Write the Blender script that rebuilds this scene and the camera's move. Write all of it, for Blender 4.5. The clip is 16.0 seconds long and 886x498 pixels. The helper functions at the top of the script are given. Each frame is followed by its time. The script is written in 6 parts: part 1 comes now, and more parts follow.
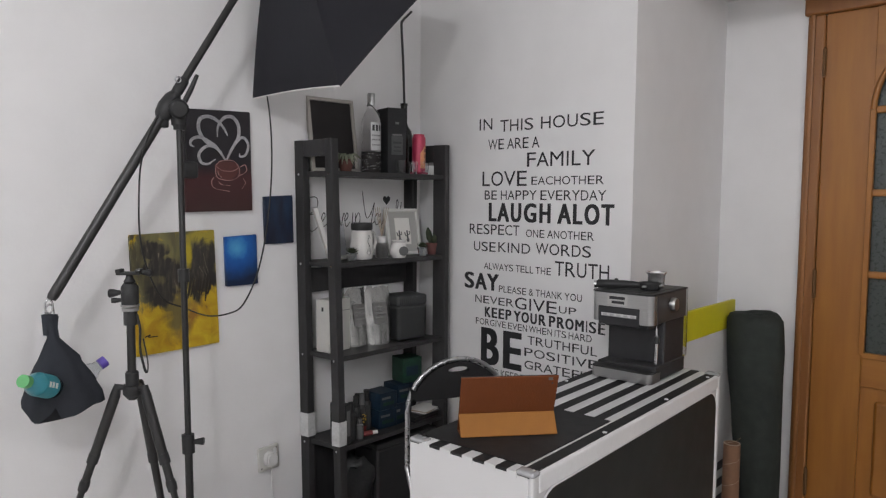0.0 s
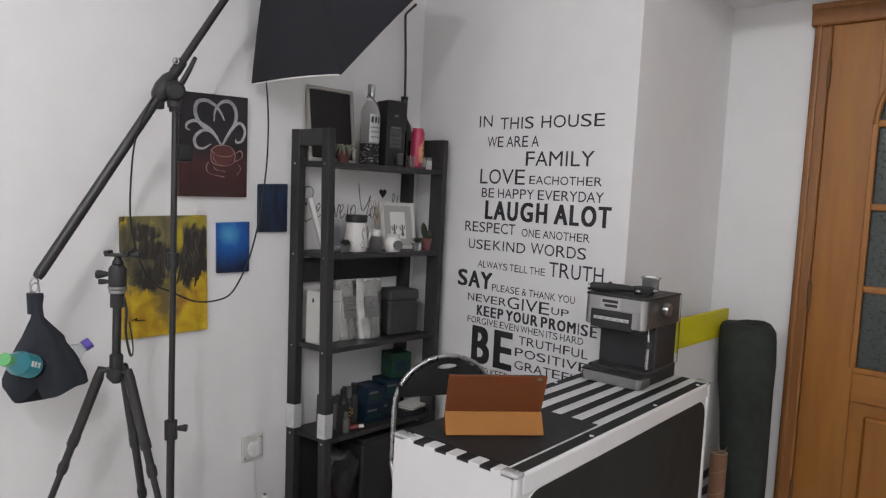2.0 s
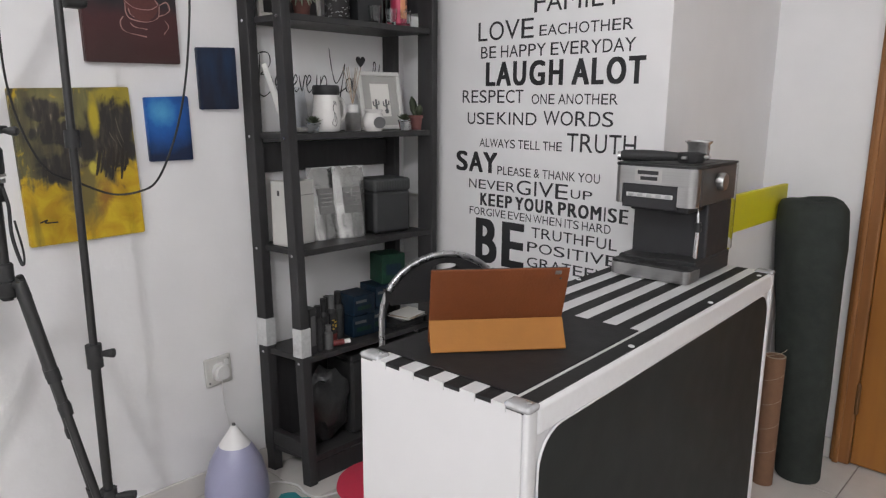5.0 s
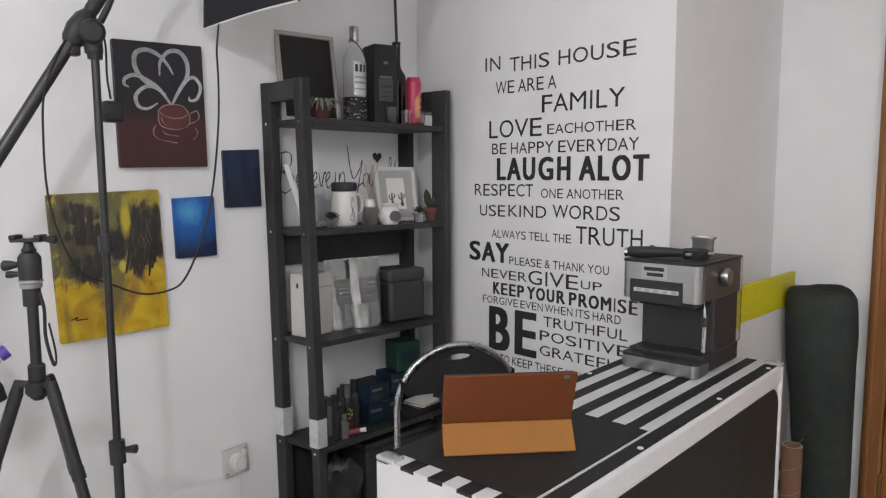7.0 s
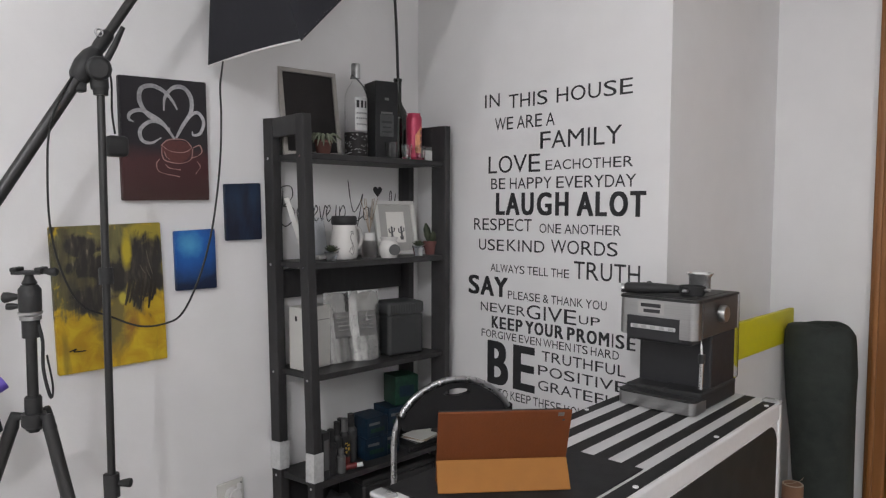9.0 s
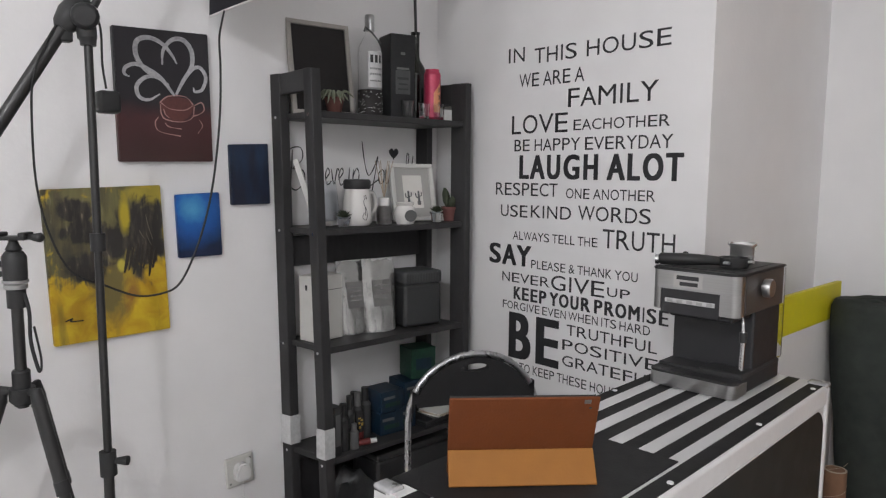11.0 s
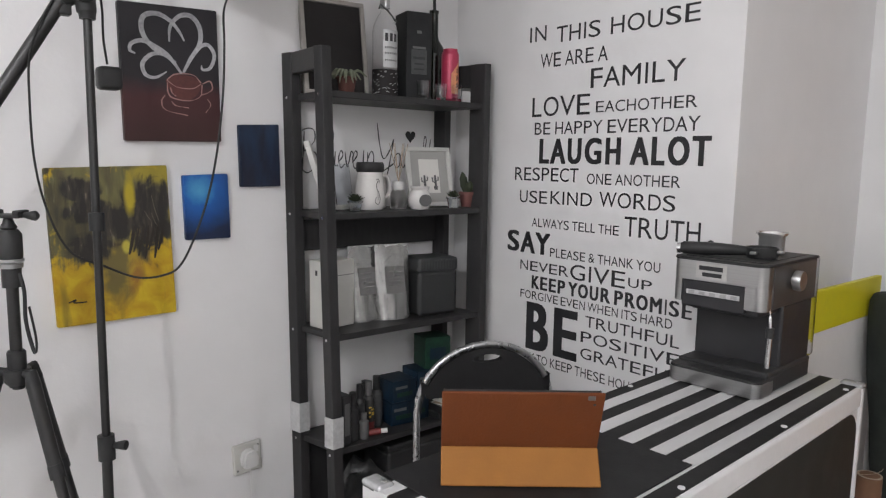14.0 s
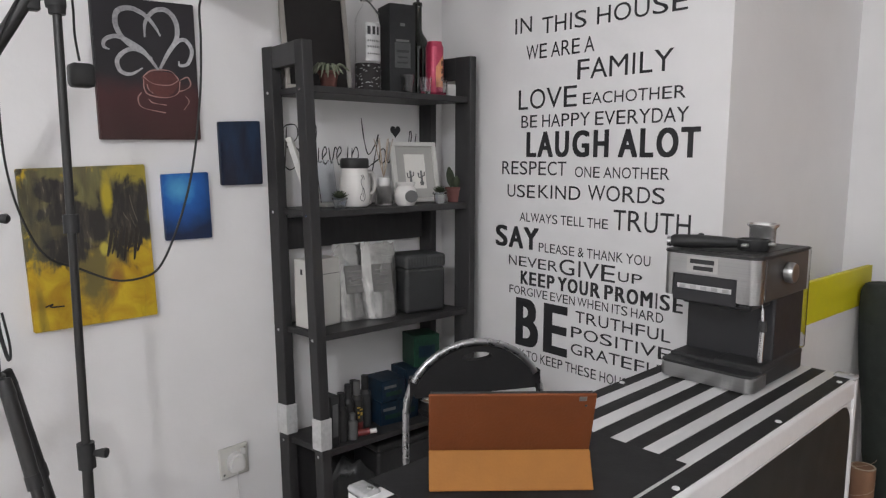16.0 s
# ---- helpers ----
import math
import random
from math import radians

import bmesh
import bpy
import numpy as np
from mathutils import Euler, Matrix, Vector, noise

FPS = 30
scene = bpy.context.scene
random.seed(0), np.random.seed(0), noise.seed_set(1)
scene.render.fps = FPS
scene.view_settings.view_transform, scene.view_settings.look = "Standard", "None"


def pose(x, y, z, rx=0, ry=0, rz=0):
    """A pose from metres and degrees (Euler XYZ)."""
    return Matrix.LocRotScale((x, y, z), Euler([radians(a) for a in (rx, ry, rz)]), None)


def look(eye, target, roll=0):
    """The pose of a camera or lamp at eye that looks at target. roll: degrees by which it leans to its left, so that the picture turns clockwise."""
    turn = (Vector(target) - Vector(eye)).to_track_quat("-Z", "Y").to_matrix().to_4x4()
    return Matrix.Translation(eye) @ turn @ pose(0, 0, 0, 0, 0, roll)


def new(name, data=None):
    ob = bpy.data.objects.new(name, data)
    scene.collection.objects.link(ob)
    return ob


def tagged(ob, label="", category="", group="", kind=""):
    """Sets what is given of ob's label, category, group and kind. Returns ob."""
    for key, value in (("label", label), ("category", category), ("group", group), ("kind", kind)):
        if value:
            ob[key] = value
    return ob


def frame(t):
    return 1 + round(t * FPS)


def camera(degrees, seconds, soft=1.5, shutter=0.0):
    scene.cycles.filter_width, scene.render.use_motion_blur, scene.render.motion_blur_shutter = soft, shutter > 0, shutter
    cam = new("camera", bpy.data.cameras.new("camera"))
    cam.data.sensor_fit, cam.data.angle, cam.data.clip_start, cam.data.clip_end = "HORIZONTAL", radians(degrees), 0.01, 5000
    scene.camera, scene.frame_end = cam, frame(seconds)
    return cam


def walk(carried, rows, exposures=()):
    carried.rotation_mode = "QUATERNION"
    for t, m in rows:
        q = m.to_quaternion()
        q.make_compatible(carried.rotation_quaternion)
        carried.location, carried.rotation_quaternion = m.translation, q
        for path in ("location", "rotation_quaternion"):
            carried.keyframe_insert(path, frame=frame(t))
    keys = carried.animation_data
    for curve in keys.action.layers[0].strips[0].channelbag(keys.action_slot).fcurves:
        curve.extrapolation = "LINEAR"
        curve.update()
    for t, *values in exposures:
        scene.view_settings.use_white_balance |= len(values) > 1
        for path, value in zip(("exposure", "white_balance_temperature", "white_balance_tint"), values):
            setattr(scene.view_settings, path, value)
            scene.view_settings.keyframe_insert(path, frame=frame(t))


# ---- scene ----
cam = camera(65.0, 16.0, soft=1.25)
PATH = [
    (0, (0.0576, -0.0125, 1.3949), (-1.2461, 1.3891, 1.2528), 0.40),
    (0.5, (0.0624, -0.0230, 1.4218), (-1.2086, 1.4122, 1.3229), 1.00),
    (1, (0.0624, -0.0202, 1.4362), (-1.1990, 1.4256, 1.3526), 1.40),
    (1.5, (0.0586, -0.0106, 1.4275), (-1.2038, 1.4314, 1.3123), 1.40),
    (2, (0.0490, 0.0086, 1.3862), (-1.2470, 1.4170, 1.2384), 2.90),
    (2.5, (0.0605, 0.0518, 1.2922), (-1.2624, 1.4304, 1.1021), 1.80),
    (3, (0.0605, 0.1142, 1.2019), (-1.2298, 1.5158, 0.9629), 1.60),
    (3.2, (0.0576, 0.1258, 1.1904), (-1.2298, 1.5312, 0.9533), 1.40),
    (5.3, (-0.2400, 0.4694, 1.2566), (-1.5466, 1.8163, 0.8496), 0.70),
    (5.5, (-0.2381, 0.4944, 1.2682), (-1.5629, 1.8336, 0.8928), 1.60),
    (6, (-0.2371, 0.4685, 1.2758), (-1.5610, 1.8144, 0.9245), 0.50),
    (6.5, (-0.2102, 0.4090, 1.2998), (-1.5389, 1.7654, 1.0176), -0.20),
    (7, (-0.1834, 0.3773, 1.3152), (-1.5331, 1.7270, 1.1126), -0.20),
    (7.5, (-0.1594, 0.3619, 1.3219), (-1.5120, 1.7174, 1.1856), 0.20),
    (8, (-0.1536, 0.3552, 1.3219), (-1.4947, 1.7232, 1.1942), 0.40),
    (8.5, (-0.1546, 0.3590, 1.3248), (-1.5043, 1.7194, 1.2106), 0.20),
    (9, (-0.1661, 0.3782, 1.3258), (-1.5264, 1.7280, 1.2086), 0.20),
    (9.2, (-0.1795, 0.3907, 1.3238), (-1.5427, 1.7376, 1.2029), 0.30),
    (11.3, (-0.2563, 0.4963, 1.3162), (-1.6570, 1.7894, 1.0954), 0.30),
    (11.5, (-0.2506, 0.4810, 1.3152), (-1.6368, 1.7914, 1.0963), 0.10),
    (12, (-0.2506, 0.4646, 1.3133), (-1.6234, 1.7875, 1.0896), -0.10),
    (12.5, (-0.2554, 0.4810, 1.3104), (-1.6272, 1.8010, 1.0666), -0.30),
    (13, (-0.2602, 0.5050, 1.3085), (-1.6502, 1.8019, 1.0397), -0.10),
    (13.5, (-0.2650, 0.5549, 1.3027), (-1.7011, 1.8029, 1.0426), 0.60),
    (14, (-0.2698, 0.5856, 1.2989), (-1.7299, 1.8086, 1.0589), 0.90),
    (14.5, (-0.2794, 0.5818, 1.2970), (-1.7126, 1.8355, 1.0483), -0.30),
    (15, (-0.2880, 0.5923, 1.3018), (-1.7117, 1.8557, 1.0502), -0.30),
    (15.5, (-0.2890, 0.6058, 1.2998), (-1.7184, 1.8605, 1.0426), -0.10),
    (16, (-0.2918, 0.6144, 1.2998), (-1.7318, 1.8576, 1.0454), 0.10),
]
walk(cam, [(t, look(eye, target, roll)) for t, eye, target, roll in PATH],
     exposures=[(0.0, -0.32), (1.5, -0.24), (2.5, -0.27), (3.2, -0.10), (5.5, 0.05), (6.5, 0.03), (7.0, -0.02), (9.0, -0.18), (11.5, -0.08), (16.0, -0.04)])

# ---- light ----
world = bpy.data.worlds.new("room_air")
world.use_nodes = True
world.node_tree.nodes["Background"].inputs[0].default_value = (0.8, 0.85, 1.0, 1)
world.node_tree.nodes["Background"].inputs[1].default_value = 0.05
scene.world = world
scene.view_settings.exposure = 0.0

# unseen lamps above and behind the walker: two fitted to shadows, last added fill
for lamp_at, lamp_power in (((-1.00, -0.70, 2.58), 21.0), ((0.25, -0.92, 2.62), 75.0), ((1.20, 0.70, 2.50), 19.0)):
    glow = bpy.data.lights.new("unseen_overhead_light", "POINT")
    glow.shadow_soft_size, glow.energy, glow.color = 0.075, lamp_power, (0.965, 0.975, 1.0)
    new("unseen_overhead_light", glow).matrix_world = pose(*lamp_at)


# ---- materials ----
def mat(name, color, rough=0.5, metal=0.0, var=0.12, scale=14.0, bump=0.0, bump_scale=120.0, stretch=(1, 1, 1), second=None, coat=0.0, alpha=None):
    """A principled material with two scales of tone and a fine relief."""
    m = bpy.data.materials.new(name)
    m.use_nodes = True
    nt = m.node_tree
    b = nt.nodes["Principled BSDF"]
    co = nt.nodes.new("ShaderNodeTexCoord")
    mp = nt.nodes.new("ShaderNodeMapping")
    mp.inputs["Scale"].default_value = stretch
    nt.links.new(co.outputs["Object"], mp.inputs[0])
    big, fine = nt.nodes.new("ShaderNodeTexNoise"), nt.nodes.new("ShaderNodeTexNoise")
    big.inputs["Scale"].default_value, fine.inputs["Scale"].default_value = scale * 0.25, scale * 3
    big.inputs["Detail"].default_value, fine.inputs["Detail"].default_value = 3, 4
    for n in (big, fine):
        nt.links.new(mp.outputs[0], n.inputs["Vector"])
    mixf = nt.nodes.new("ShaderNodeMath")
    mixf.operation = "ADD"
    nt.links.new(big.outputs[0], mixf.inputs[0])
    nt.links.new(fine.outputs[0], mixf.inputs[1])
    ramp = nt.nodes.new("ShaderNodeMapRange")
    ramp.inputs[1].default_value, ramp.inputs[2].default_value = 0.6, 1.4
    nt.links.new(mixf.outputs[0], ramp.inputs[0])
    mx = nt.nodes.new("ShaderNodeMix")
    mx.data_type = "RGBA"
    c = Vector(color)
    c2 = Vector(second) if second else c * (1 - var)
    c1 = c if second else c * (1 + var * 0.4)
    mx.inputs[6].default_value, mx.inputs[7].default_value = (*c2, 1), (*c1, 1)
    nt.links.new(ramp.outputs[0], mx.inputs[0])
    nt.links.new(mx.outputs[2], b.inputs["Base Color"])
    rr = nt.nodes.new("ShaderNodeMapRange")
    rr.inputs[3].default_value, rr.inputs[4].default_value = max(0.02, rough * 0.85), min(1, rough * 1.15)
    nt.links.new(fine.outputs[0], rr.inputs[0])
    nt.links.new(rr.outputs[0], b.inputs["Roughness"])
    b.inputs["Metallic"].default_value = metal
    b.inputs["Coat Weight"].default_value, b.inputs["Coat Roughness"].default_value = coat, 0.35
    if bump:
        bn, bt = nt.nodes.new("ShaderNodeBump"), nt.nodes.new("ShaderNodeTexNoise")
        bt.inputs["Scale"].default_value, bt.inputs["Detail"].default_value = bump_scale, 4
        nt.links.new(mp.outputs[0], bt.inputs["Vector"])
        nt.links.new(bt.outputs[0], bn.inputs["Height"])
        bn.inputs["Strength"].default_value, bn.inputs["Distance"].default_value = bump, 0.004
        nt.links.new(bn.outputs[0], b.inputs["Normal"])
    return m


def clear(name, color=(1, 1, 1), rough=0.03, ior=1.45):
    m = bpy.data.materials.new(name)
    m.use_nodes = True
    b = m.node_tree.nodes["Principled BSDF"]
    b.inputs["Base Color"].default_value = (*color, 1)
    b.inputs["Roughness"].default_value, b.inputs["IOR"].default_value = rough, ior
    b.inputs["Transmission Weight"].default_value = 1.0
    return m


def wood(name, dark, light, along="Z", rough=0.42, scale=9.0):
    """Varnished timber with a grain that runs along one axis."""
    m = mat(name, light, rough, second=dark, scale=scale, coat=0.12)
    nt = m.node_tree
    mp = next(n for n in nt.nodes if n.type == "MAPPING")
    mp.inputs["Scale"].default_value = tuple(0.09 if a == along else 1.0 for a in "XYZ")
    bn, bt = nt.nodes.new("ShaderNodeBump"), nt.nodes.new("ShaderNodeTexNoise")
    bt.inputs["Scale"].default_value = 160
    nt.links.new(mp.outputs[0], bt.inputs["Vector"])
    nt.links.new(bt.outputs[0], bn.inputs["Height"])
    bn.inputs["Strength"].default_value, bn.inputs["Distance"].default_value = 0.12, 0.002
    nt.links.new(bn.outputs[0], nt.nodes["Principled BSDF"].inputs["Normal"])
    return m


def painted(name, build, rough=0.55):
    """A material whose colour comes from build(node tree, object coordinates)."""
    m = bpy.data.materials.new(name)
    m.use_nodes = True
    nt = m.node_tree
    b = nt.nodes["Principled BSDF"]
    co = nt.nodes.new("ShaderNodeTexCoord")
    nt.links.new(build(nt, co.outputs["Object"]), b.inputs["Base Color"])
    b.inputs["Roughness"].default_value = rough
    bn, bt = nt.nodes.new("ShaderNodeBump"), nt.nodes.new("ShaderNodeTexNoise")
    bt.inputs["Scale"].default_value = 260
    nt.links.new(co.outputs["Object"], bt.inputs["Vector"])
    nt.links.new(bt.outputs[0], bn.inputs["Height"])
    bn.inputs["Strength"].default_value, bn.inputs["Distance"].default_value = 0.25, 0.002
    nt.links.new(bn.outputs[0], b.inputs["Normal"])
    return m


def node(nt, kind, links=()):
    n = nt.nodes.new(kind)
    for i, src in links:
        if isinstance(src, bpy.types.NodeSocket):
            nt.links.new(src, n.inputs[i])
        else:
            n.inputs[i].default_value = src
    return n


def blend(nt, fac, a, b):
    n = nt.nodes.new("ShaderNodeMix")
    n.data_type = "RGBA"
    for i, s in ((0, fac), (6, a), (7, b)):
        if isinstance(s, bpy.types.NodeSocket):
            nt.links.new(s, n.inputs[i])
        else:
            n.inputs[i].default_value = s
    return n.outputs[2]


def smooth_range(nt, src, lo, hi):
    n = node(nt, "ShaderNodeMapRange", [(0, src), (1, lo), (2, hi)])
    return n.outputs[0]


M_WALL = mat("wall_paint", (0.80, 0.79, 0.79), 0.62, var=0.05, scale=3.0, bump=0.10, bump_scale=70)
M_CEIL = mat("ceiling_paint", (0.82, 0.81, 0.80), 0.7, var=0.04, scale=3.0, bump=0.08, bump_scale=60)
M_TILE = mat("floor_tile_glaze", (0.66, 0.63, 0.60), 0.22, var=0.08, scale=7.0)
M_GROUT = mat("grout", (0.36, 0.33, 0.30), 0.85, var=0.2, scale=20)
M_BLACKWOOD = mat("black_stained_wood", (0.037, 0.036, 0.037), 0.46, var=0.35, scale=18, bump=0.10, bump_scale=90, stretch=(1, 1, 0.2))
M_BLACK = mat("black_plastic", (0.034, 0.034, 0.035), 0.42, var=0.2)
M_BLACKSATIN = mat("black_powder_coat", (0.020, 0.0195, 0.0195), 0.38, var=0.2, scale=20)
M_FABRIC = mat("black_nylon", (0.0235, 0.0235, 0.0290), 0.92, var=0.25, scale=6, bump=0.25, bump_scale=40)
M_BAG = mat("black_cloth", (0.034, 0.037, 0.046), 0.9, var=0.3, scale=9, bump=0.4, bump_scale=30)
M_VINYL = mat("black_vinyl_sheet", (0.0195, 0.019, 0.020), 0.62, var=0.2, scale=10, bump=0.08, bump_scale=160)
M_MATGREY = mat("charcoal_foam", (0.036, 0.042, 0.038), 0.85, var=0.45, scale=9, bump=0.6, bump_scale=36)
M_WHITELAM = mat("white_laminate", (0.655, 0.65, 0.655), 0.38, var=0.03, scale=4)
M_PANEL = mat("dark_panel_board", (0.0185, 0.0205, 0.0195), 0.6, var=0.2, scale=5, bump=0.05, bump_scale=200)
M_ALU = mat("aluminium_edge", (0.80, 0.80, 0.81), 0.42, metal=0.15, var=0.06, scale=30)
M_STEEL = mat("brushed_steel", (0.44, 0.44, 0.44), 0.30, metal=1.0, var=0.12, scale=30, stretch=(0.05, 1, 6), bump=0.05, bump_scale=200)
M_BRIGHT = mat("polished_steel", (0.78, 0.78, 0.78), 0.26, metal=0.85, var=0.06)
M_CHROME = mat("chrome", (0.60, 0.60, 0.61), 0.20, metal=1.0, var=0.05)
M_TUBESTEEL = mat("grey_steel_tube", (0.50, 0.50, 0.51), 0.28, metal=0.9, var=0.1, scale=20)
# case leather twice: shade put into the brown, light into the tan
M_LEATHER = mat("leather_shaded_brown", (0.155, 0.044, 0.013), 0.68, var=0.16, scale=12, bump=0.25, bump_scale=220)
M_LEATHERLIT = mat("leather_lit_tan", (0.32, 0.134, 0.030), 0.68, var=0.12, scale=12, bump=0.1, bump_scale=220)
M_GLASS = clear("clear_glass", (1, 1, 1), 0.02, 1.14)
M_FROST = clear("frosted_glass", (0.95, 0.93, 0.92), 0.45, 1.2)
M_SHOT = clear("thick_clear_glass", (0.97, 0.98, 0.99), 0.08, 1.47)
M_PLASTICCLEAR = clear("clear_plastic", (0.93, 0.96, 1.0), 0.12, 1.3)
M_CARTON = mat("black_card", (0.020, 0.0205, 0.022), 0.5, var=0.3, scale=20)
M_SMOKE = mat("smoky_plastic", (0.034, 0.035, 0.036), 0.3, var=0.2)
M_CERAMIC = mat("white_ceramic", (0.70, 0.68, 0.66), 0.18, var=0.03, scale=10)
M_WHITEPL = mat("white_plastic", (0.72, 0.71, 0.70), 0.4, var=0.05)
M_WHITEFRAME = mat("white_painted_wood", (0.66, 0.65, 0.62), 0.5, var=0.08, scale=20)
M_GREYFRAME = mat("pale_wood_frame", (0.42, 0.39, 0.36), 0.5, var=0.15, scale=20)
M_SLATE = mat("dark_board", (0.026, 0.023, 0.023), 0.6, var=0.3, scale=8)
M_TAG = mat("pale_grey_tag", (0.46, 0.45, 0.44), 0.5, var=0.05)
M_PAPER = mat("paper", (0.78, 0.76, 0.72), 0.8, var=0.04)
M_INK = mat("black_vinyl_lettering", (0.022, 0.022, 0.025), 0.5, var=0.2)
M_FOIL = mat("silver_foil", (0.48, 0.48, 0.47), 0.24, metal=0.75, second=(0.30, 0.30, 0.29), scale=10, bump=0.8, bump_scale=26)
M_FOILWIN = mat("grey_foil_window", (0.24, 0.235, 0.23), 0.24, metal=0.3, second=(0.17, 0.168, 0.165), scale=12, bump=0.5, bump_scale=30)
M_LAV = mat("lavender_plastic", (0.33, 0.33, 0.47), 0.3, var=0.05)
M_YELLOW = mat("yellow_board", (0.62, 0.56, 0.018), 0.5, var=0.08)
M_BOARD = mat("pale_foam_board", (0.70, 0.69, 0.68), 0.6, var=0.04)
M_CARD = mat("brown_cardboard", (0.22, 0.115, 0.066), 0.85, var=0.2, scale=14, bump=0.2, bump_scale=60)
M_CARDEDGE = mat("pale_cardboard_edge", (0.45, 0.36, 0.28), 0.9, var=0.15)
# white greyed to carry the shade on the socket plate and shelf carton
M_SOCKET = mat("dim_white_plastic", (0.56, 0.55, 0.52), 0.45, var=0.06)
M_DIMLABEL = mat("dim_grey_print", (0.060, 0.062, 0.064), 0.5, var=0.5, scale=90)
M_GOLDPRINT = mat("yellow_print", (0.50, 0.33, 0.05), 0.4, var=0.3, scale=50)
M_DULLRED = mat("dull_red_print", (0.20, 0.03, 0.03), 0.4, var=0.5, scale=60)
M_PINK = mat("pink_can_paint", (0.46, 0.040, 0.095), 0.3, metal=0.2, var=0.2, scale=30)
M_PEACH = mat("peach_print", (0.75, 0.32, 0.16), 0.35, var=0.3, scale=40)
M_RED = mat("red_foam", (0.55, 0.03, 0.07), 0.8, var=0.12, bump=0.2)
M_TEAL = mat("teal_foam", (0.02, 0.22, 0.24), 0.8, var=0.12, bump=0.2)
M_YFOAM = mat("yellow_foam", (0.55, 0.42, 0.03), 0.8, var=0.12, bump=0.2)
M_GREEN = mat("dark_green_card", (0.012, 0.060, 0.034), 0.45, second=(0.008, 0.016, 0.012), scale=26)
M_NAVY = mat("dark_blue_card", (0.008, 0.028, 0.056), 0.45, second=(0.005, 0.009, 0.016), scale=26, stretch=(1, 1, 0.5))
M_TERRA = mat("terracotta", (0.11, 0.040, 0.032), 0.8, var=0.15)
M_PINKPOT = mat("dusty_pink_pot", (0.17, 0.065, 0.058), 0.7, var=0.15)
M_CACTUS = mat("cactus_green", (0.045, 0.058, 0.030), 0.7, var=0.4, scale=60, bump=0.4)
M_CACTUSPALE = mat("pale_cactus_green", (0.17, 0.185, 0.13), 0.7, var=0.3, scale=60)
M_AQUA = mat("aqua_label", (0.04, 0.30, 0.36), 0.35, var=0.25, scale=40)
M_GREENCAP = mat("green_cap", (0.13, 0.42, 0.16), 0.4, var=0.1)
M_PURPLECAP = mat("purple_cap", (0.10, 0.06, 0.38), 0.4, var=0.1)
M_DOOR = wood("door_timber", (0.245, 0.088, 0.012), (0.385, 0.157, 0.024))
M_DOORX = wood("door_timber_across", (0.245, 0.088, 0.012), (0.385, 0.157, 0.024), along="X")
M_CASING = wood("door_casing_timber", (0.20, 0.076, 0.018), (0.33, 0.134, 0.036))
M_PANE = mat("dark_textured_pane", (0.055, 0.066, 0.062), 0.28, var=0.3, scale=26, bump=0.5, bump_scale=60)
M_BRASS = mat("dull_brass", (0.16, 0.08, 0.03), 0.7, metal=0.3, var=0.2)
M_COLABEL = mat("grey_label", (0.12, 0.12, 0.12), 0.5, var=0.2)
M_SILVERLABEL = mat("silver_label", (0.62, 0.62, 0.62), 0.35, metal=0.2, var=0.25, scale=30)

# worn, waxy and woven blacks have little sheen
for m in (M_BLACKWOOD, M_BLACK, M_CARTON, M_VINYL, M_PANEL, M_MATGREY, M_FABRIC, M_BAG, M_NAVY, M_GREEN, M_SLATE, M_LEATHER, M_LEATHERLIT):
    m.node_tree.nodes["Principled BSDF"].inputs["Specular IOR Level"].default_value = 0.26

# ---- mesh helpers ----
def box(bm, x0, x1, y0, y1, z0, z1, bevel=0.0, m=None):
    r = bmesh.ops.create_cube(bm, size=1)
    vs = r["verts"]
    for v in vs:
        v.co = Vector(((x0 + x1) / 2 + v.co.x * (x1 - x0), (y0 + y1) / 2 + v.co.y * (y1 - y0), (z0 + z1) / 2 + v.co.z * (z1 - z0)))
    if bevel:
        es = list({e for v in vs for e in v.link_edges})
        out = bmesh.ops.bevel(bm, geom=es, offset=bevel, segments=2, profile=0.5, affect="EDGES")
        vs = list({v for f in out["faces"] for v in f.verts} | {v for v in vs if v.is_valid})
    if m is not None:
        bmesh.ops.transform(bm, matrix=m, verts=vs)
    return bm


def sweep(bm, pts, r, seg=10, caps=True, squash=1.0):
    """A round bar along points; r is one radius or one for each point."""
    pts = [Vector(p) for p in pts]
    rs = r if isinstance(r, (list, tuple)) else [r] * len(pts)
    rings, prev = [], None
    for i, p in enumerate(pts):
        d = (pts[min(i + 1, len(pts) - 1)] - pts[max(i - 1, 0)]).normalized()
        if prev is None:
            a = d.cross(Vector((0, 0, 1)) if abs(d.z) < 0.9 else Vector((1, 0, 0))).normalized()
        else:
            a = (prev - d * prev.dot(d)).normalized()
        prev = a
        b = d.cross(a)
        rings.append([bm.verts.new(p + (a * math.cos(2 * math.pi * k / seg) + b * math.sin(2 * math.pi * k / seg) * squash) * rs[i]) for k in range(seg)])
    for q, w in zip(rings, rings[1:]):
        for k in range(seg):
            bm.faces.new((q[k], q[(k + 1) % seg], w[(k + 1) % seg], w[k]))
    if caps:
        bm.faces.new(list(reversed(rings[0])))
        bm.faces.new(rings[-1])
    return bm


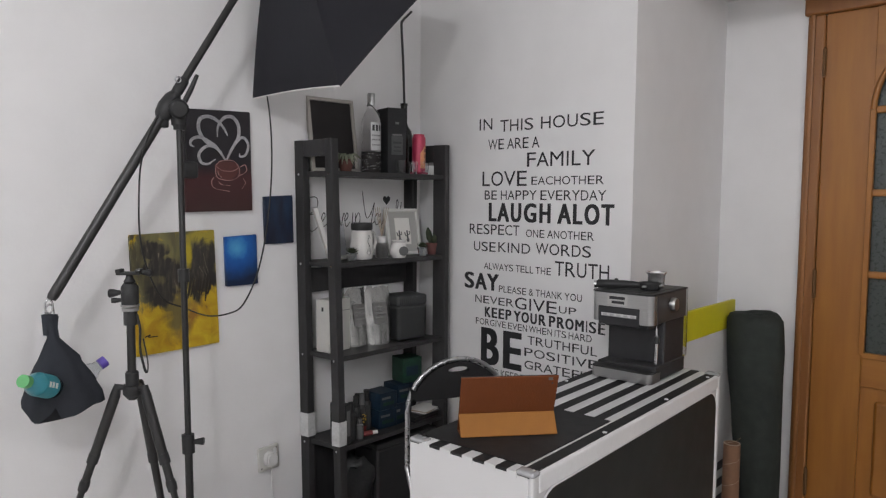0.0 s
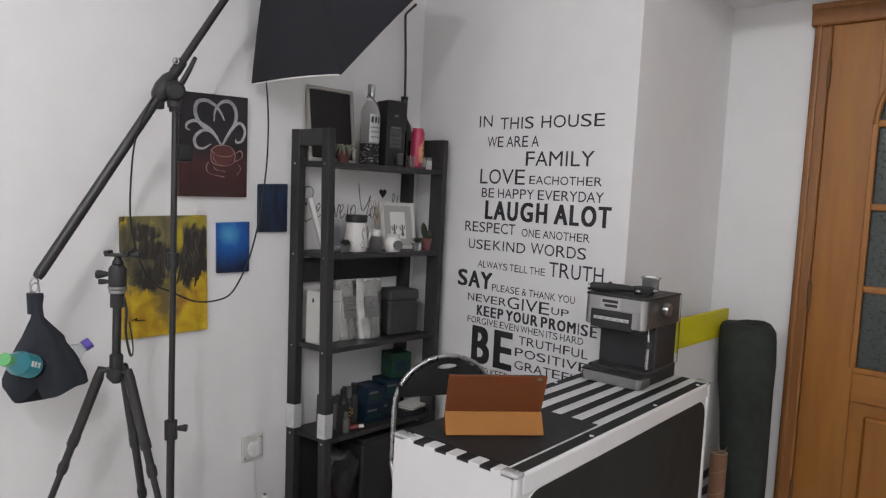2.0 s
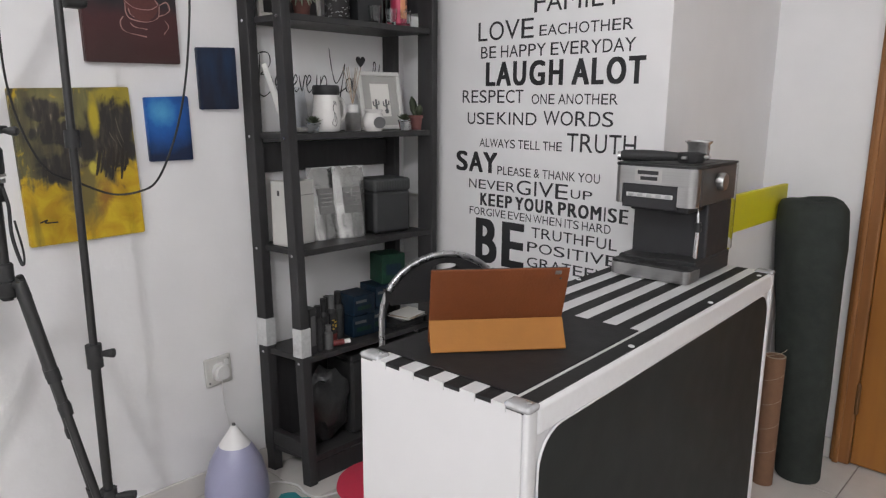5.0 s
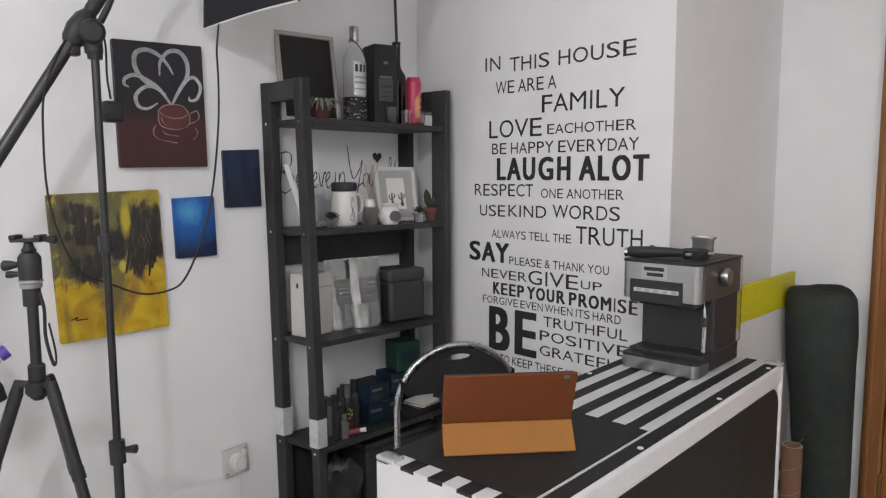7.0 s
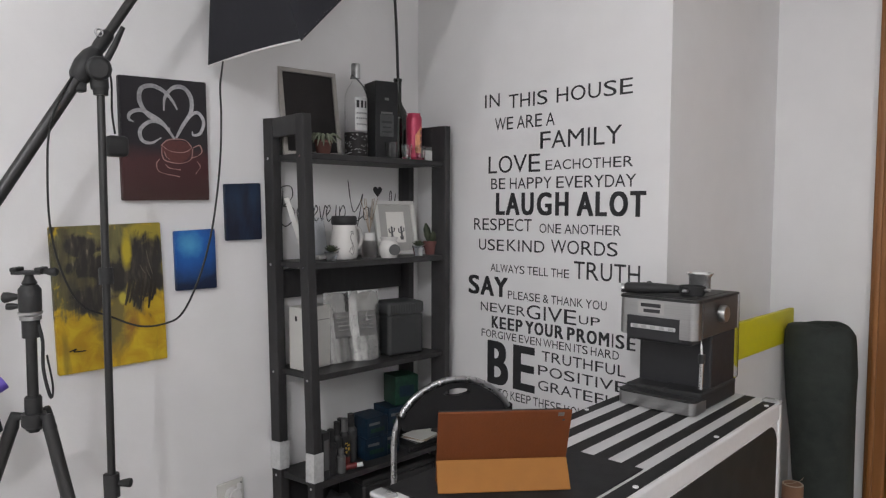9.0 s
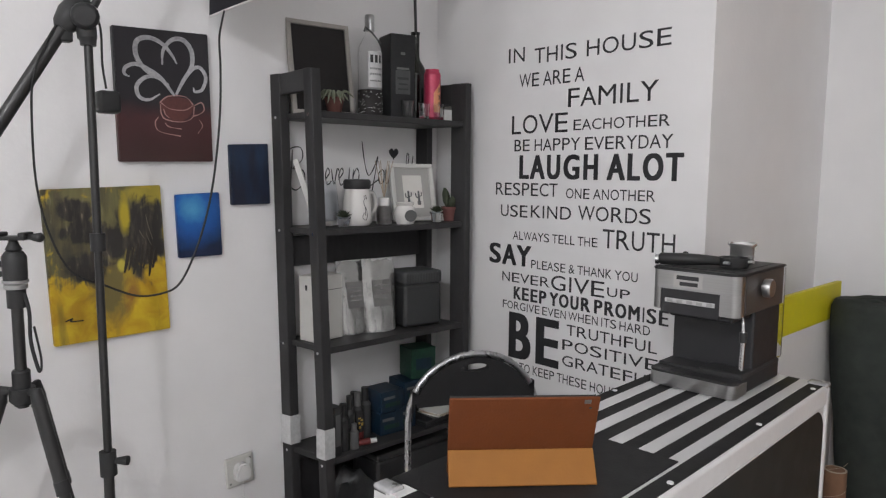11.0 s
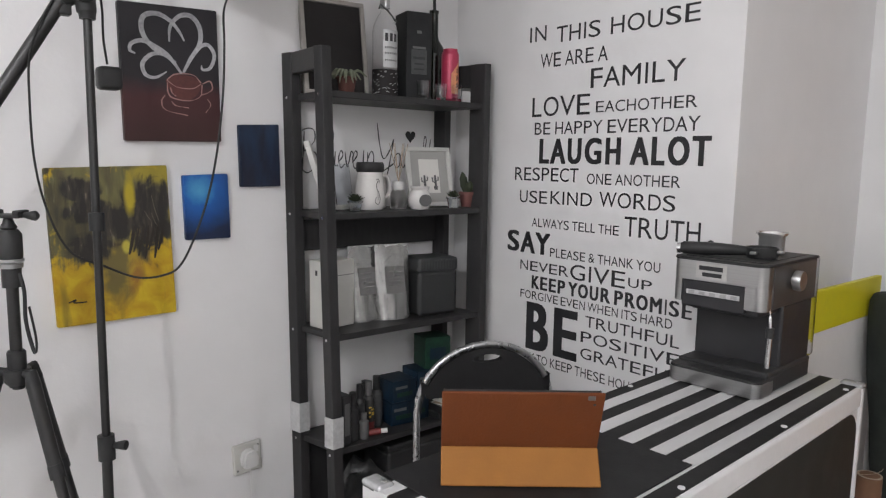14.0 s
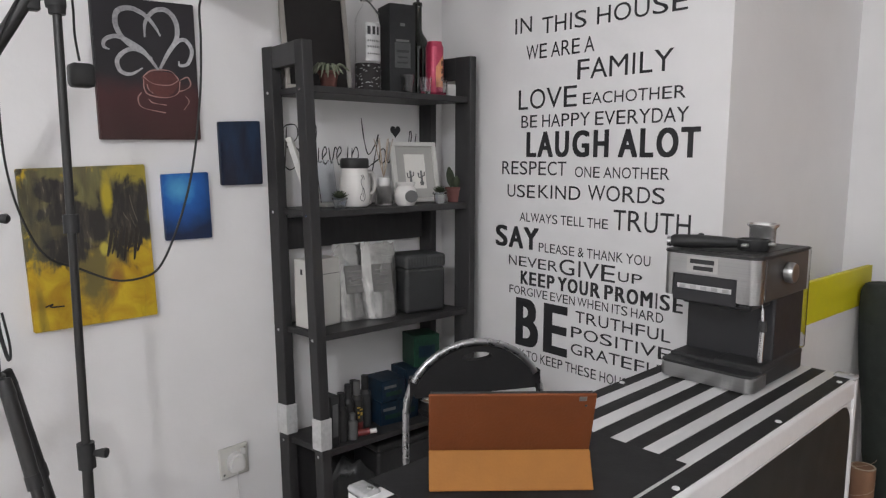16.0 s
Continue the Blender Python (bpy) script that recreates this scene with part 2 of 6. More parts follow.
def lathe(bm, prof, seg=28, at=(0, 0, 0)):
    """A turned form from (radius, height) pairs, bottom to top."""
    rings = []
    for r, z in prof:
        if r < 1e-5:
            rings.append([bm.verts.new((at[0], at[1], at[2] + z))])
        else:
            rings.append([bm.verts.new((at[0] + r * math.cos(2 * math.pi * k / seg), at[1] + r * math.sin(2 * math.pi * k / seg), at[2] + z)) for k in range(seg)])
    for q, w in zip(rings, rings[1:]):
        for k in range(seg):
            a, b = q[k % len(q)], q[(k + 1) % len(q)]
            c, d = w[(k + 1) % len(w)], w[k % len(w)]
            vs = []
            for v in (a, b, c, d):
                if v not in vs:
                    vs.append(v)
            if len(vs) > 2:
                bm.faces.new(vs)
    if len(rings[0]) > 2:
        bm.faces.new(list(reversed(rings[0])))
    if len(rings[-1]) > 2:
        bm.faces.new(rings[-1])
    return bm


def slab(bm, outline, lo, hi, axis="z"):
    """A flat form: a 2D outline given thickness along one axis."""
    def at(p, h):
        return {"z": (p[0], p[1], h), "y": (p[0], h, p[1]), "x": (h, p[0], p[1])}[axis]
    a = [bm.verts.new(at(p, lo)) for p in outline]
    b = [bm.verts.new(at(p, hi)) for p in outline]
    bm.faces.new(a)
    bm.faces.new(list(reversed(b)))
    for i in range(len(a)):
        j = (i + 1) % len(a)
        bm.faces.new((a[i], b[i], b[j], a[j]))
    return bm


def ribbon(bm, pts, width, lo, axis="x", thick=0.0012):
    """A flat brush stroke or line in a plane across the axis."""
    pts = [Vector(p) for p in pts]
    n = len(pts)
    ws = width if isinstance(width, (list, tuple)) else [width] * n
    left, right = [], []
    for i, p in enumerate(pts):
        d = (pts[min(i + 1, n - 1)] - pts[max(i - 1, 0)]).normalized()
        s = Vector((-d.y, d.x)) * ws[i] / 2
        left.append(p + s)
        right.append(p - s)
    for i in range(n - 1):
        slab(bm, [left[i], left[i + 1], right[i + 1], right[i]], lo, lo + thick, axis)
    bmesh.ops.remove_doubles(bm, verts=bm.verts, dist=1e-6)
    return bm


def curve_through(ctrl, n=8):
    """Points on a smooth line through the given ones."""
    c = [Vector(p) for p in ctrl]
    c = [c[0] * 2 - c[1]] + c + [c[-1] * 2 - c[-2]]
    out = []
    for i in range(1, len(c) - 2):
        for k in range(n):
            t = k / n
            out.append(0.5 * (2 * c[i] + (c[i + 1] - c[i - 1]) * t + (2 * c[i - 1] - 5 * c[i] + 4 * c[i + 1] - c[i + 2]) * t * t + (3 * c[i] - c[i - 1] - 3 * c[i + 1] + c[i + 2]) * t ** 3))
    return out + [c[-2]]


def finish(name, bm, material, smooth=True):
    bmesh.ops.recalc_face_normals(bm, faces=bm.faces)
    for f in bm.faces:
        f.smooth = smooth
    for e in bm.edges:
        if len(e.link_faces) == 2:
            small, large = sorted(f.calc_area() for f in e.link_faces)
            bend = e.calc_face_angle(0)
            e.smooth = bend < 0.02 or (bend < (0.9 if large < small * 6 else 0.12))
        else:
            e.smooth = False
    me = bpy.data.meshes.new(name)
    bm.to_mesh(me)
    bm.free()
    me.materials.append(material)
    return new(name, me)


def part(name, bm, material, parent, label="", smooth=True):
    ob = finish(name, bm, material, smooth)
    ob.parent = parent
    return tagged(ob, label)


def thing(name, place, label, category, group="", kind=""):
    """An Empty at the base of a thing; place is a point or a pose."""
    ob = new(name)
    ob.empty_display_size = 0.05
    ob.matrix_world = place if isinstance(place, Matrix) else pose(*place)
    return tagged(ob, label, category, group, kind)




def B(*a, **k):
    return box(bmesh.new(), *a, **k)


GLYPHS = {"A": (0, 667, 667), "B": (73, 626, 667), "C": (50, 680, 722), "D": (78, 673, 722), "E": (79, 622, 667), "F": (82, 568, 611), "G": (53, 710, 778), "H": (80, 642, 722), "I": (93, 188, 278),
          "K": (73, 665, 667), "L": (73, 520, 556), "M": (74, 760, 833), "N": (76, 641, 722), "O": (48, 733, 778), "P": (77, 622, 667), "R": (79, 712, 722), "S": (45, 613, 667), "T": (21, 591, 611),
          "U": (79, 645, 722), "V": (5, 662, 667), "W": (12, 932, 944), "Y": (3, 661, 667), "&": (43, 640, 667)}
FONT_CACHE = {}


def glyph(ch):
    """The built-in font's outline of one capital, as a mesh in a unit box."""
    if ch not in FONT_CACHE:
        cu = bpy.data.curves.new("letter", "FONT")
        cu.body, cu.size, cu.resolution_u = ch, 1.0, 4
        ob = bpy.data.objects.new("letter", cu)
        scene.collection.objects.link(ob)
        me = bpy.data.meshes.new_from_object(ob.evaluated_get(bpy.context.evaluated_depsgraph_get()))
        bpy.data.objects.remove(ob)
        bpy.data.curves.remove(cu)
        xs, ys = [v.co.x for v in me.vertices], [v.co.y for v in me.vertices]
        x0, x1, y0, y1 = min(xs), max(xs), min(ys), max(ys)
        for v in me.vertices:
            v.co = ((v.co.x - x0) / (x1 - x0), 0, (v.co.y - y0) / (y1 - y0))
        FONT_CACHE[ch] = me
    return FONT_CACHE[ch]


def letters(text, x0, x1, z, height, bold, parent, squeeze=0.85):
    """One flat cut letter after another between x0 and x1, with a grotesque's widths; bold letters are layered outlines."""
    pen, spots = 0.0, []
    for ch in text:
        if ch == " ":
            pen += 278 * squeeze
            continue
        l, r, adv = GLYPHS[ch]
        spots.append((ch, pen + l, pen + r))
        pen += adv
    lo, hi = spots[0][1], spots[-1][2]
    k = (x1 - x0) / (hi - lo)
    bx, bz = bold * height, bold * height * 0.45
    for ch, l, r in spots:
        w = (r - l) * k
        bm = bmesh.new()
        moves = [(0, 0)] if not bold else [(0, 0), (bx, bz), (-bx, bz), (bx, -bz), (-bx, -bz)]
        if ch == "I" and bold:
            moves, bz = [(0, 0)], 0.0
        bw = bx if len(moves) > 1 else 0
        bh = bz if len(moves) > 1 else 0
        for n, (mx, mz) in enumerate(moves):
            first = len(bm.verts)
            bm.from_mesh(glyph(ch))
            bm.verts.ensure_lookup_table()
            for v in bm.verts[first:]:
                v.co = Vector((v.co.x * (w - 2 * bw) + bw + mx, -0.0009 - 0.00006 * n, v.co.z * (height - 2 * bh) + bh + mz))
        ob = part("letter", bm, M_INK, parent, "", False)
        ob.location = (x0 + (l - lo) * k, 0, z)


# ---- the room ----
XW, YT, XC, YD, ZC = -2.19, 2.246, -1.13, 3.045, 2.72
XE, YS = 1.75, -1.95
XL, ZSOF = 0.22, 2.235          # door opening's far side, underside of the beam


def wall(name, *b, label="white painted plaster wall with faint marks"):
    return tagged(finish(name, B(*b), M_WALL, False), label, "wall", kind="structure")


wall("wall_west", XW - 0.15, XW, 0.758, YT + 0.8, 0, ZC)
wall("wall_pier", XW - 0.15, XW + 0.0022, YS, 0.758, 0, ZC, label="white painted wall pier standing slightly forward")
wall("wall_north", XW, XC, YT, YT + 0.8, 0, ZC, label="white painted chimney-like wall block with black lettering")
wall("wall_east", XE, XE + 0.15, YS, YD + 0.15, 0, ZC)
wall("wall_south", XW, XE, YS - 0.15, YS, 0, ZC)
bm = bmesh.new()
box(bm, XC, -0.740, YD, YD + 0.15, 0, ZC)
box(bm, XL, XE, YD, YD + 0.15, 0, ZC)
box(bm, -0.740, XL, YD, YD + 0.15, 2.118, ZC)
tagged(finish("wall_door", bm, M_WALL, False), "white painted wall round the wooden door", "wall", kind="structure")
tagged(finish("ceiling", B(XW - 0.15, XE + 0.15, YS - 0.15, YD + 0.15, ZC, ZC + 0.1), M_CEIL, False), "white painted ceiling", "ceiling", kind="structure")
tagged(finish("ceiling_beam", B(XC, XE, YT + 0.02, YD, ZSOF, ZC), M_CEIL, False), "white plastered beam over the door recess", "ceiling", kind="structure")
# an added dark sheet stands for the unlit space beyond the door
tagged(finish("dark_backing", B(-1.0, 0.5, YD + 0.5, YD + 0.55, 0, 2.4), M_SLATE, False), "dark board added behind the door panes to stand for unlit space", "wall", kind="structure")
floor = tagged(finish("floor", B(XW - 0.15, XE + 0.15, YS - 0.15, YD + 0.6, -0.12, -0.004), M_GROUT, False), "pale glazed tile floor with grey joints", "floor", kind="structure")
for nm, b in (("baseboard_west", (XW, XW + 0.011, 0.758, YT, 0, 0.075)), ("baseboard_column", (XC, XC + 0.011, YT, YD, 0, 0.075)), ("baseboard_door", (XC + 0.011, -0.802, YD - 0.011, YD, 0, 0.075)),
              ("baseboard_pier", (XW + 0.0022, XW + 0.0132, YS, 0.758, 0, 0.075))):
    tagged(finish(nm, B(*b, bevel=0.003), M_TILE), "pale tile skirting along the wall", "baseboard", kind="structure")


def door():
    d = thing("door_1", (0, YD, 0), "varnished orange-brown wooden door with arched dark glazing, closed", "door", kind="structure")
    for nm, b, m in (("casing_upright", (-0.802, -0.738, -0.026, 0.0, 0, 2.118), M_CASING), ("casing_upright", (XL, XL + 0.08, -0.026, 0.0, 0, 2.118), M_CASING)):
        c = part(nm, B(*b, bevel=0.008), m, d, "reddish brown timber casing")
        part("casing_bead", B(b[0] + 0.012, b[0] + 0.03, -0.034, -0.024, 0, 2.118, bevel=0.003), m, c)
    c = part("casing_head", B(-0.815, XL + 0.093, -0.032, 0.0, 2.118, 2.203, bevel=0.008), M_CASING, d)
    part("casing_bead", B(-0.815, XL + 0.093, -0.042, -0.030, 2.178, 2.203, bevel=0.004), M_CASING, c)
    x0, x1, y0, y1 = -0.7365, XL - 0.002, -0.017, 0.026
    g0, g1, gz0, gz1 = -0.562, 0.060, 0.800, 1.735
    part("stile", B(x0, g0, y0, y1, 0.008, 2.1165, bevel=0.003), M_DOOR, d)
    part("stile", B(g1, x1, y0, y1, 0.008, 2.1165, bevel=0.003), M_DOOR, d)
    part("rail", B(g0, g1, y0, y1, 0.675, gz0, bevel=0.003), M_DOORX, d)
    part("rail", B(g0, g1, y0, y1, 0.008, 0.20, bevel=0.003), M_DOORX, d)
    cx, rad = (g0 + g1) / 2, (g1 - g0) / 2
    arc = [(cx + rad * math.cos(a * math.pi / 24), gz1 + rad * 0.98 * math.sin(a * math.pi / 24)) for a in range(25)]
    bm = bmesh.new()
    for p, q in zip(arc, arc[1:]):
        slab(bm, [p, q, (q[0], 2.1165), (p[0], 2.1165)], y0, y1, "y")
    part("top_rail", bm, M_DOORX, d)
    bm = bmesh.new()
    sweep(bm, [(p[0], y0 - 0.002, p[1]) for p in arc], 0.011, 8)
    part("arch_moulding", bm, M_DOOR, d)
    for xx in (g0, g1):
        part("glazing_bead", B(xx - 0.010, xx + 0.010, y0 - 0.010, y0 + 0.01, gz0, gz1, bevel=0.003), M_DOOR, d)
    part("glazing_bead", B(g0, g1, y0 - 0.010, y0 + 0.01, gz0 - 0.012, gz0 + 0.010, bevel=0.003), M_DOOR, d)
    # four columns and three rows of panes, a fan above
    n, w = 4, (g1 - g0) / 4
    hz = (gz1 - gz0) / 3
    for i in range(1, n):
        part("glazing_bar", B(g0 + i * w - 0.012, g0 + i * w + 0.012, y0 - 0.002, y1, gz0, gz1, bevel=0.004), M_DOOR, d)
    for j in range(1, 4):
        part("glazing_bar", B(g0, g1, y0 - 0.004, y1 - 0.002, gz0 + j * hz - 0.013, gz0 + j * hz + 0.013, bevel=0.004), M_DOORX, d)
    for k in (45, 90, 135):
        a = math.radians(k)
        bm = bmesh.new()
        sweep(bm, [(cx + 0.10 * math.cos(a), y0 + 0.01, gz1 + 0.10 * math.sin(a)), (cx + rad * math.cos(a), y0 + 0.01, gz1 + rad * math.sin(a))], 0.012, 8)
        part("fan_bar", bm, M_DOOR, d)
    bm = bmesh.new()
    sweep(bm, [(cx + 0.10 * math.cos(math.pi * a / 12), y0 + 0.01, gz1 + 0.10 * math.sin(math.pi * a / 12)) for a in range(13)], 0.012, 8)
    part("fan_hub", bm, M_DOOR, d)
    for i in range(n):
        for j in range(3):
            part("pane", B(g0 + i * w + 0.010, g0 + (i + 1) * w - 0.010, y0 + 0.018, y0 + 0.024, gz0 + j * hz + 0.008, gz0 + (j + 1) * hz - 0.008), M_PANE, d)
    bm = bmesh.new()
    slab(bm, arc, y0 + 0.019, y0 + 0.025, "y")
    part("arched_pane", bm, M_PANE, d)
    # raised lower panel
    part("panel_field", B(g0, g1, y0 + 0.016, y1 - 0.006, 0.20, 0.675), M_DOOR, d)
    part("raised_panel", B(g0 + 0.05, g1 - 0.05, y0 + 0.002, y0 + 0.03, 0.25, 0.625, bevel=0.012), M_DOOR, d)
    for z in (1.93, 1.06, 0.25):
        bm = bmesh.new()
        lathe(bm, [(0.0, -0.062), (0.004, -0.058), (0.007, -0.05), (0.007, 0.05), (0.004, 0.058), (0, 0.062)], 10, (-0.7372, -0.022, z))
        part("hinge", bm, M_BRASS, d, "dull brass hinge")


door()


# ---- wall lettering ----
def wall_quote():
    """Cut vinyl words on the wall block; rows of text, left, right, baseline, height, boldness."""
    q = thing("wall_lettering", (0, YT, 0), "black cut vinyl family rules on the white wall", "wall decal")
    rows = [("IN", -1.838, -1.769, 1.675, .046, 0), ("THIS", -1.728, -1.563, 1.663, .047, 0), ("HOUSE", -1.527, -1.251, 1.663, .047, 0),
            ("WE ARE A", -1.790, -1.533, 1.592, .043, 0), ("FAMILY", -1.591, -1.284, 1.518, .056, 0), ("LOVE", -1.819, -1.590, 1.443, .060, 0),
            ("EACHOTHER", -1.568, -1.245, 1.447, .032, 0), ("BE HAPPY EVERYDAY", -1.806, -1.234, 1.387, .038, 0), ("LAUGH ALOT", -1.783, -1.200, 1.297, .077, .05),
            ("RESPECT", -1.887, -1.623, 1.242, .042, 0), ("ONE ANOTHER", -1.590, -1.281, 1.239, .031, 0), ("USE", -1.862, -1.744, 1.170, .040, 0), ("KIND", -1.730, -1.568, 1.172, .040, 0), ("WORDS", -1.542, -1.292, 1.174, .044, 0),
            ("ALWAYS TELL THE", -1.806, -1.468, 1.095, .028, 0), ("TRUTH", -1.450, -1.215, 1.096, .056, 0), ("SAY", -1.913, -1.725, 1.007, .070, .05),
            ("PLEASE & THANK YOU", -1.724, -1.327, 1.005, .028, 0), ("NEVER", -1.851, -1.646, .950, .032, 0), ("GIVE", -1.640, -1.438, .945, .048, 0), ("UP", -1.428, -1.350, .952, .027, 0),
            ("KEEP YOUR PROMISE", -1.798, -1.225, .893, .043, .05), ("FORGIVE EVEN WHEN ITS HARD", -1.847, -1.281, .857, .027, 0), ("BE", -1.817, -1.602, .690, .157, .05),
            ("TRUTHFUL", -1.574, -1.257, .808, .034, 0), ("POSITIVE", -1.589, -1.252, .758, .034, 0), ("GRATEFUL", -1.588, -1.250, .707, .034, 0), ("Y TO KEEP THESE HOUS", -1.800, -1.383, .648, .030, 0)]
    for words, x0, x1, z, h, bold in rows:
        letters(words, x0, x1, z, h, bold, q, 0.6 if len(words) > 16 and words[0] in "KF" else 0.9)


wall_quote()


# ---- canvases on the west wall ----
def canvas(name, corners, depth, material, label):
    """A stretched canvas, slightly askew as hung; corners (y, z) from the lower left, round."""
    cy, cz = sum(c[0] for c in corners) / 4, sum(c[1] for c in corners) / 4
    t = thing(name, (XW, cy, cz), label, "painting", group="canvases on the wall")
    bm = bmesh.new()
    slab(bm, [(y - cy, z - cz) for y, z in corners], 0.001, depth, "x")
    bmesh.ops.bevel(bm, geom=bm.edges[:], offset=0.002, segments=2, affect="EDGES")
    part("stretched_canvas", bm, material, t)
    return t


def coffee_colour(nt, co):
    sep = node(nt, "ShaderNodeSeparateXYZ", [(0, co)])
    nz = node(nt, "ShaderNodeTexNoise", [(0, co), (2, 12.0), (3, 5.0)])
    add = node(nt, "ShaderNodeMath", [(0, nz.outputs[0]), (1, 0.09)])
    add.operation = "MULTIPLY"
    z = node(nt, "ShaderNodeMath", [(0, sep.outputs[2]), (1, add.outputs[0])])
    z.operation = "ADD"
    base = blend(nt, smooth_range(nt, z.outputs[0], 0.03, -0.02), (0.012, 0.010, 0.014, 1), (0.055, 0.012, 0.014, 1))
    low = blend(nt, smooth_range(nt, sep.outputs[2], -0.06, -0.18), base, (0.042, 0.013, 0.012, 1))
    return low


def abstract_colour(nt, co):
    sep = node(nt, "ShaderNodeSeparateXYZ", [(0, co)])
    mp = node(nt, "ShaderNodeMapping", [(0, co), (2, (0.30, 0.0, 0.0)), (3, (1.0, 1.0, 0.22))])
    n1 = node(nt, "ShaderNodeTexNoise", [(0, mp.outputs[0]), (2, 22.0), (3, 7.0)])
    n2 = node(nt, "ShaderNodeTexNoise", [(0, mp.outputs[0]), (2, 85.0), (3, 6.0)])
    n3 = node(nt, "ShaderNodeTexNoise", [(0, co), (2, 20.0), (3, 7.0), ("Distortion", 0.8)])
    wob = node(nt, "ShaderNodeMath", [(0, n2.outputs[0]), (1, 0.45), (2, n3.outputs[0])])
    wob.operation = "MULTIPLY_ADD"

    def smear(cy, cz, ry, rz, soft=0.16, ragged=1.7):
        off = node(nt, "ShaderNodeVectorMath", [(0, co), (1, (0.0, -cy, -cz))])
        off.operation = "ADD"
        sc = node(nt, "ShaderNodeVectorMath", [(0, off.outputs[0]), (1, (0.0, 1 / ry, 1 / rz))])
        sc.operation = "MULTIPLY"
        ln = node(nt, "ShaderNodeVectorMath", [(0, sc.outputs[0])])
        ln.operation = "LENGTH"
        d = node(nt, "ShaderNodeMath", [(0, wob.outputs[0]), (1, ragged), (2, ln.outputs["Value"])])
        d.operation = "MULTIPLY_ADD"
        return smooth_range(nt, d.outputs[0], 1 + ragged * 0.73 + soft, 1 + ragged * 0.73 - soft)

    mustard = blend(nt, smooth_range(nt, n3.outputs[0], 0.35, 0.66), (0.44, 0.25, 0.006, 1), (0.58, 0.40, 0.016, 1))
    mustard = blend(nt, smooth_range(nt, n1.outputs[0], 0.58, 0.74), mustard, (0.24, 0.17, 0.020, 1))
    muddy = blend(nt, smooth_range(nt, n1.outputs[0], 0.38, 0.62), (0.050, 0.043, 0.028, 1), (0.175, 0.155, 0.055, 1))
    muddy = blend(nt, smooth_range(nt, n2.outputs[0], 0.62, 0.80), muddy, (0.20, 0.19, 0.10, 1))
    col = blend(nt, smear(-0.080, 0.090, 0.165, 0.125, 0.14), mustard, muddy)
    col = blend(nt, smear(0.005, 0.105, 0.210, 0.130, 0.2), col, muddy)
    col = blend(nt, smear(0.006, -0.065, 0.045, 0.075, 0.45), col, (0.150, 0.115, 0.034, 1))
    col = blend(nt, smear(0.052, -0.085, 0.018, 0.035, 0.5), col, (0.27, 0.125, 0.018, 1))
    col = blend(nt, smear(0.105, 0.180, 0.060, 0.026, 0.3), col, (0.34, 0.27, 0.030, 1))
    dark = blend(nt, smooth_range(nt, n2.outputs[0], 0.46, 0.66), (0.020, 0.017, 0.015, 1), (0.058, 0.046, 0.036, 1))
    dark = blend(nt, smooth_range(nt, n2.outputs[0], 0.66, 0.72), dark, (0.20, 0.17, 0.12, 1))
    for cy, cz, ry, rz in ((0.082, 0.075, 0.060, 0.092), (0.010, 0.048, 0.060, 0.036), (-0.055, 0.085, 0.062, 0.036), (-0.052, 0.000, 0.050, 0.038), (-0.075, 0.140, 0.045, 0.030)):
        col = blend(nt, smear(cy, cz, ry, rz), col, dark)
    col = blend(nt, smear(0.042, 0.125, 0.012, 0.050, 0.35, 1.0), col, (0.44, 0.34, 0.020, 1))
    return blend(nt, smear(0.030, -0.008, 0.010, 0.016, 0.3, 0.9), col, (0.46, 0.38, 0.050, 1))


def blue_colour(nt, co):
    off = node(nt, "ShaderNodeVectorMath", [(0, co), (1, (0.0, 0.020, -0.048))])
    off.operation = "ADD"
    ln = node(nt, "ShaderNodeVectorMath", [(0, off.outputs[0])])
    ln.operation = "LENGTH"
    nz = node(nt, "ShaderNodeTexNoise", [(0, co), (2, 40.0), (3, 4.0)])
    j = node(nt, "ShaderNodeMath", [(0, nz.outputs[0]), (1, 0.03)])
    j.operation = "MULTIPLY"
    r = node(nt, "ShaderNodeMath", [(0, ln.outputs["Value"]), (1, j.outputs[0])])
    r.operation = "ADD"
    a = blend(nt, smooth_range(nt, r.outputs[0], 0.012, 0.065), (0.11, 0.43, 0.64, 1), (0.006, 0.105, 0.40, 1))
    return blend(nt, smooth_range(nt, r.outputs[0], 0.058, 0.140), a, (0.004, 0.012, 0.048, 1))


def night_colour(nt, co):
    mp = node(nt, "ShaderNodeMapping", [(0, co), (3, (1.0, 1.0, 0.25))])
    nz = node(nt, "ShaderNodeTexNoise", [(0, mp.outputs[0]), (2, 30.0), (3, 5.0)])
    return blend(nt, smooth_range(nt, nz.outputs[0], 0.40, 0.80), (0.006, 0.009, 0.026, 1), (0.010, 0.034, 0.085, 1))


M_COFFEE = painted("coffee_canvas_paint", coffee_colour, 0.45)
M_ABSTRACT = painted("abstract_canvas_paint", abstract_colour, 0.5)
M_BLUE = painted("blue_canvas_paint", blue_colour, 0.4)
M_NIGHT = painted("night_canvas_paint", night_colour, 0.45)
M_STROKE = mat("grey_white_brush_stroke", (0.46, 0.45, 0.47), 0.55, var=0.55, scale=40)
M_CUPRED = mat("dull_red_paint", (0.11, 0.030, 0.027), 0.5, var=0.4, scale=40)
M_CUPLINE = mat("pink_paint_line", (0.40, 0.23, 0.21), 0.5, var=0.3, scale=40)

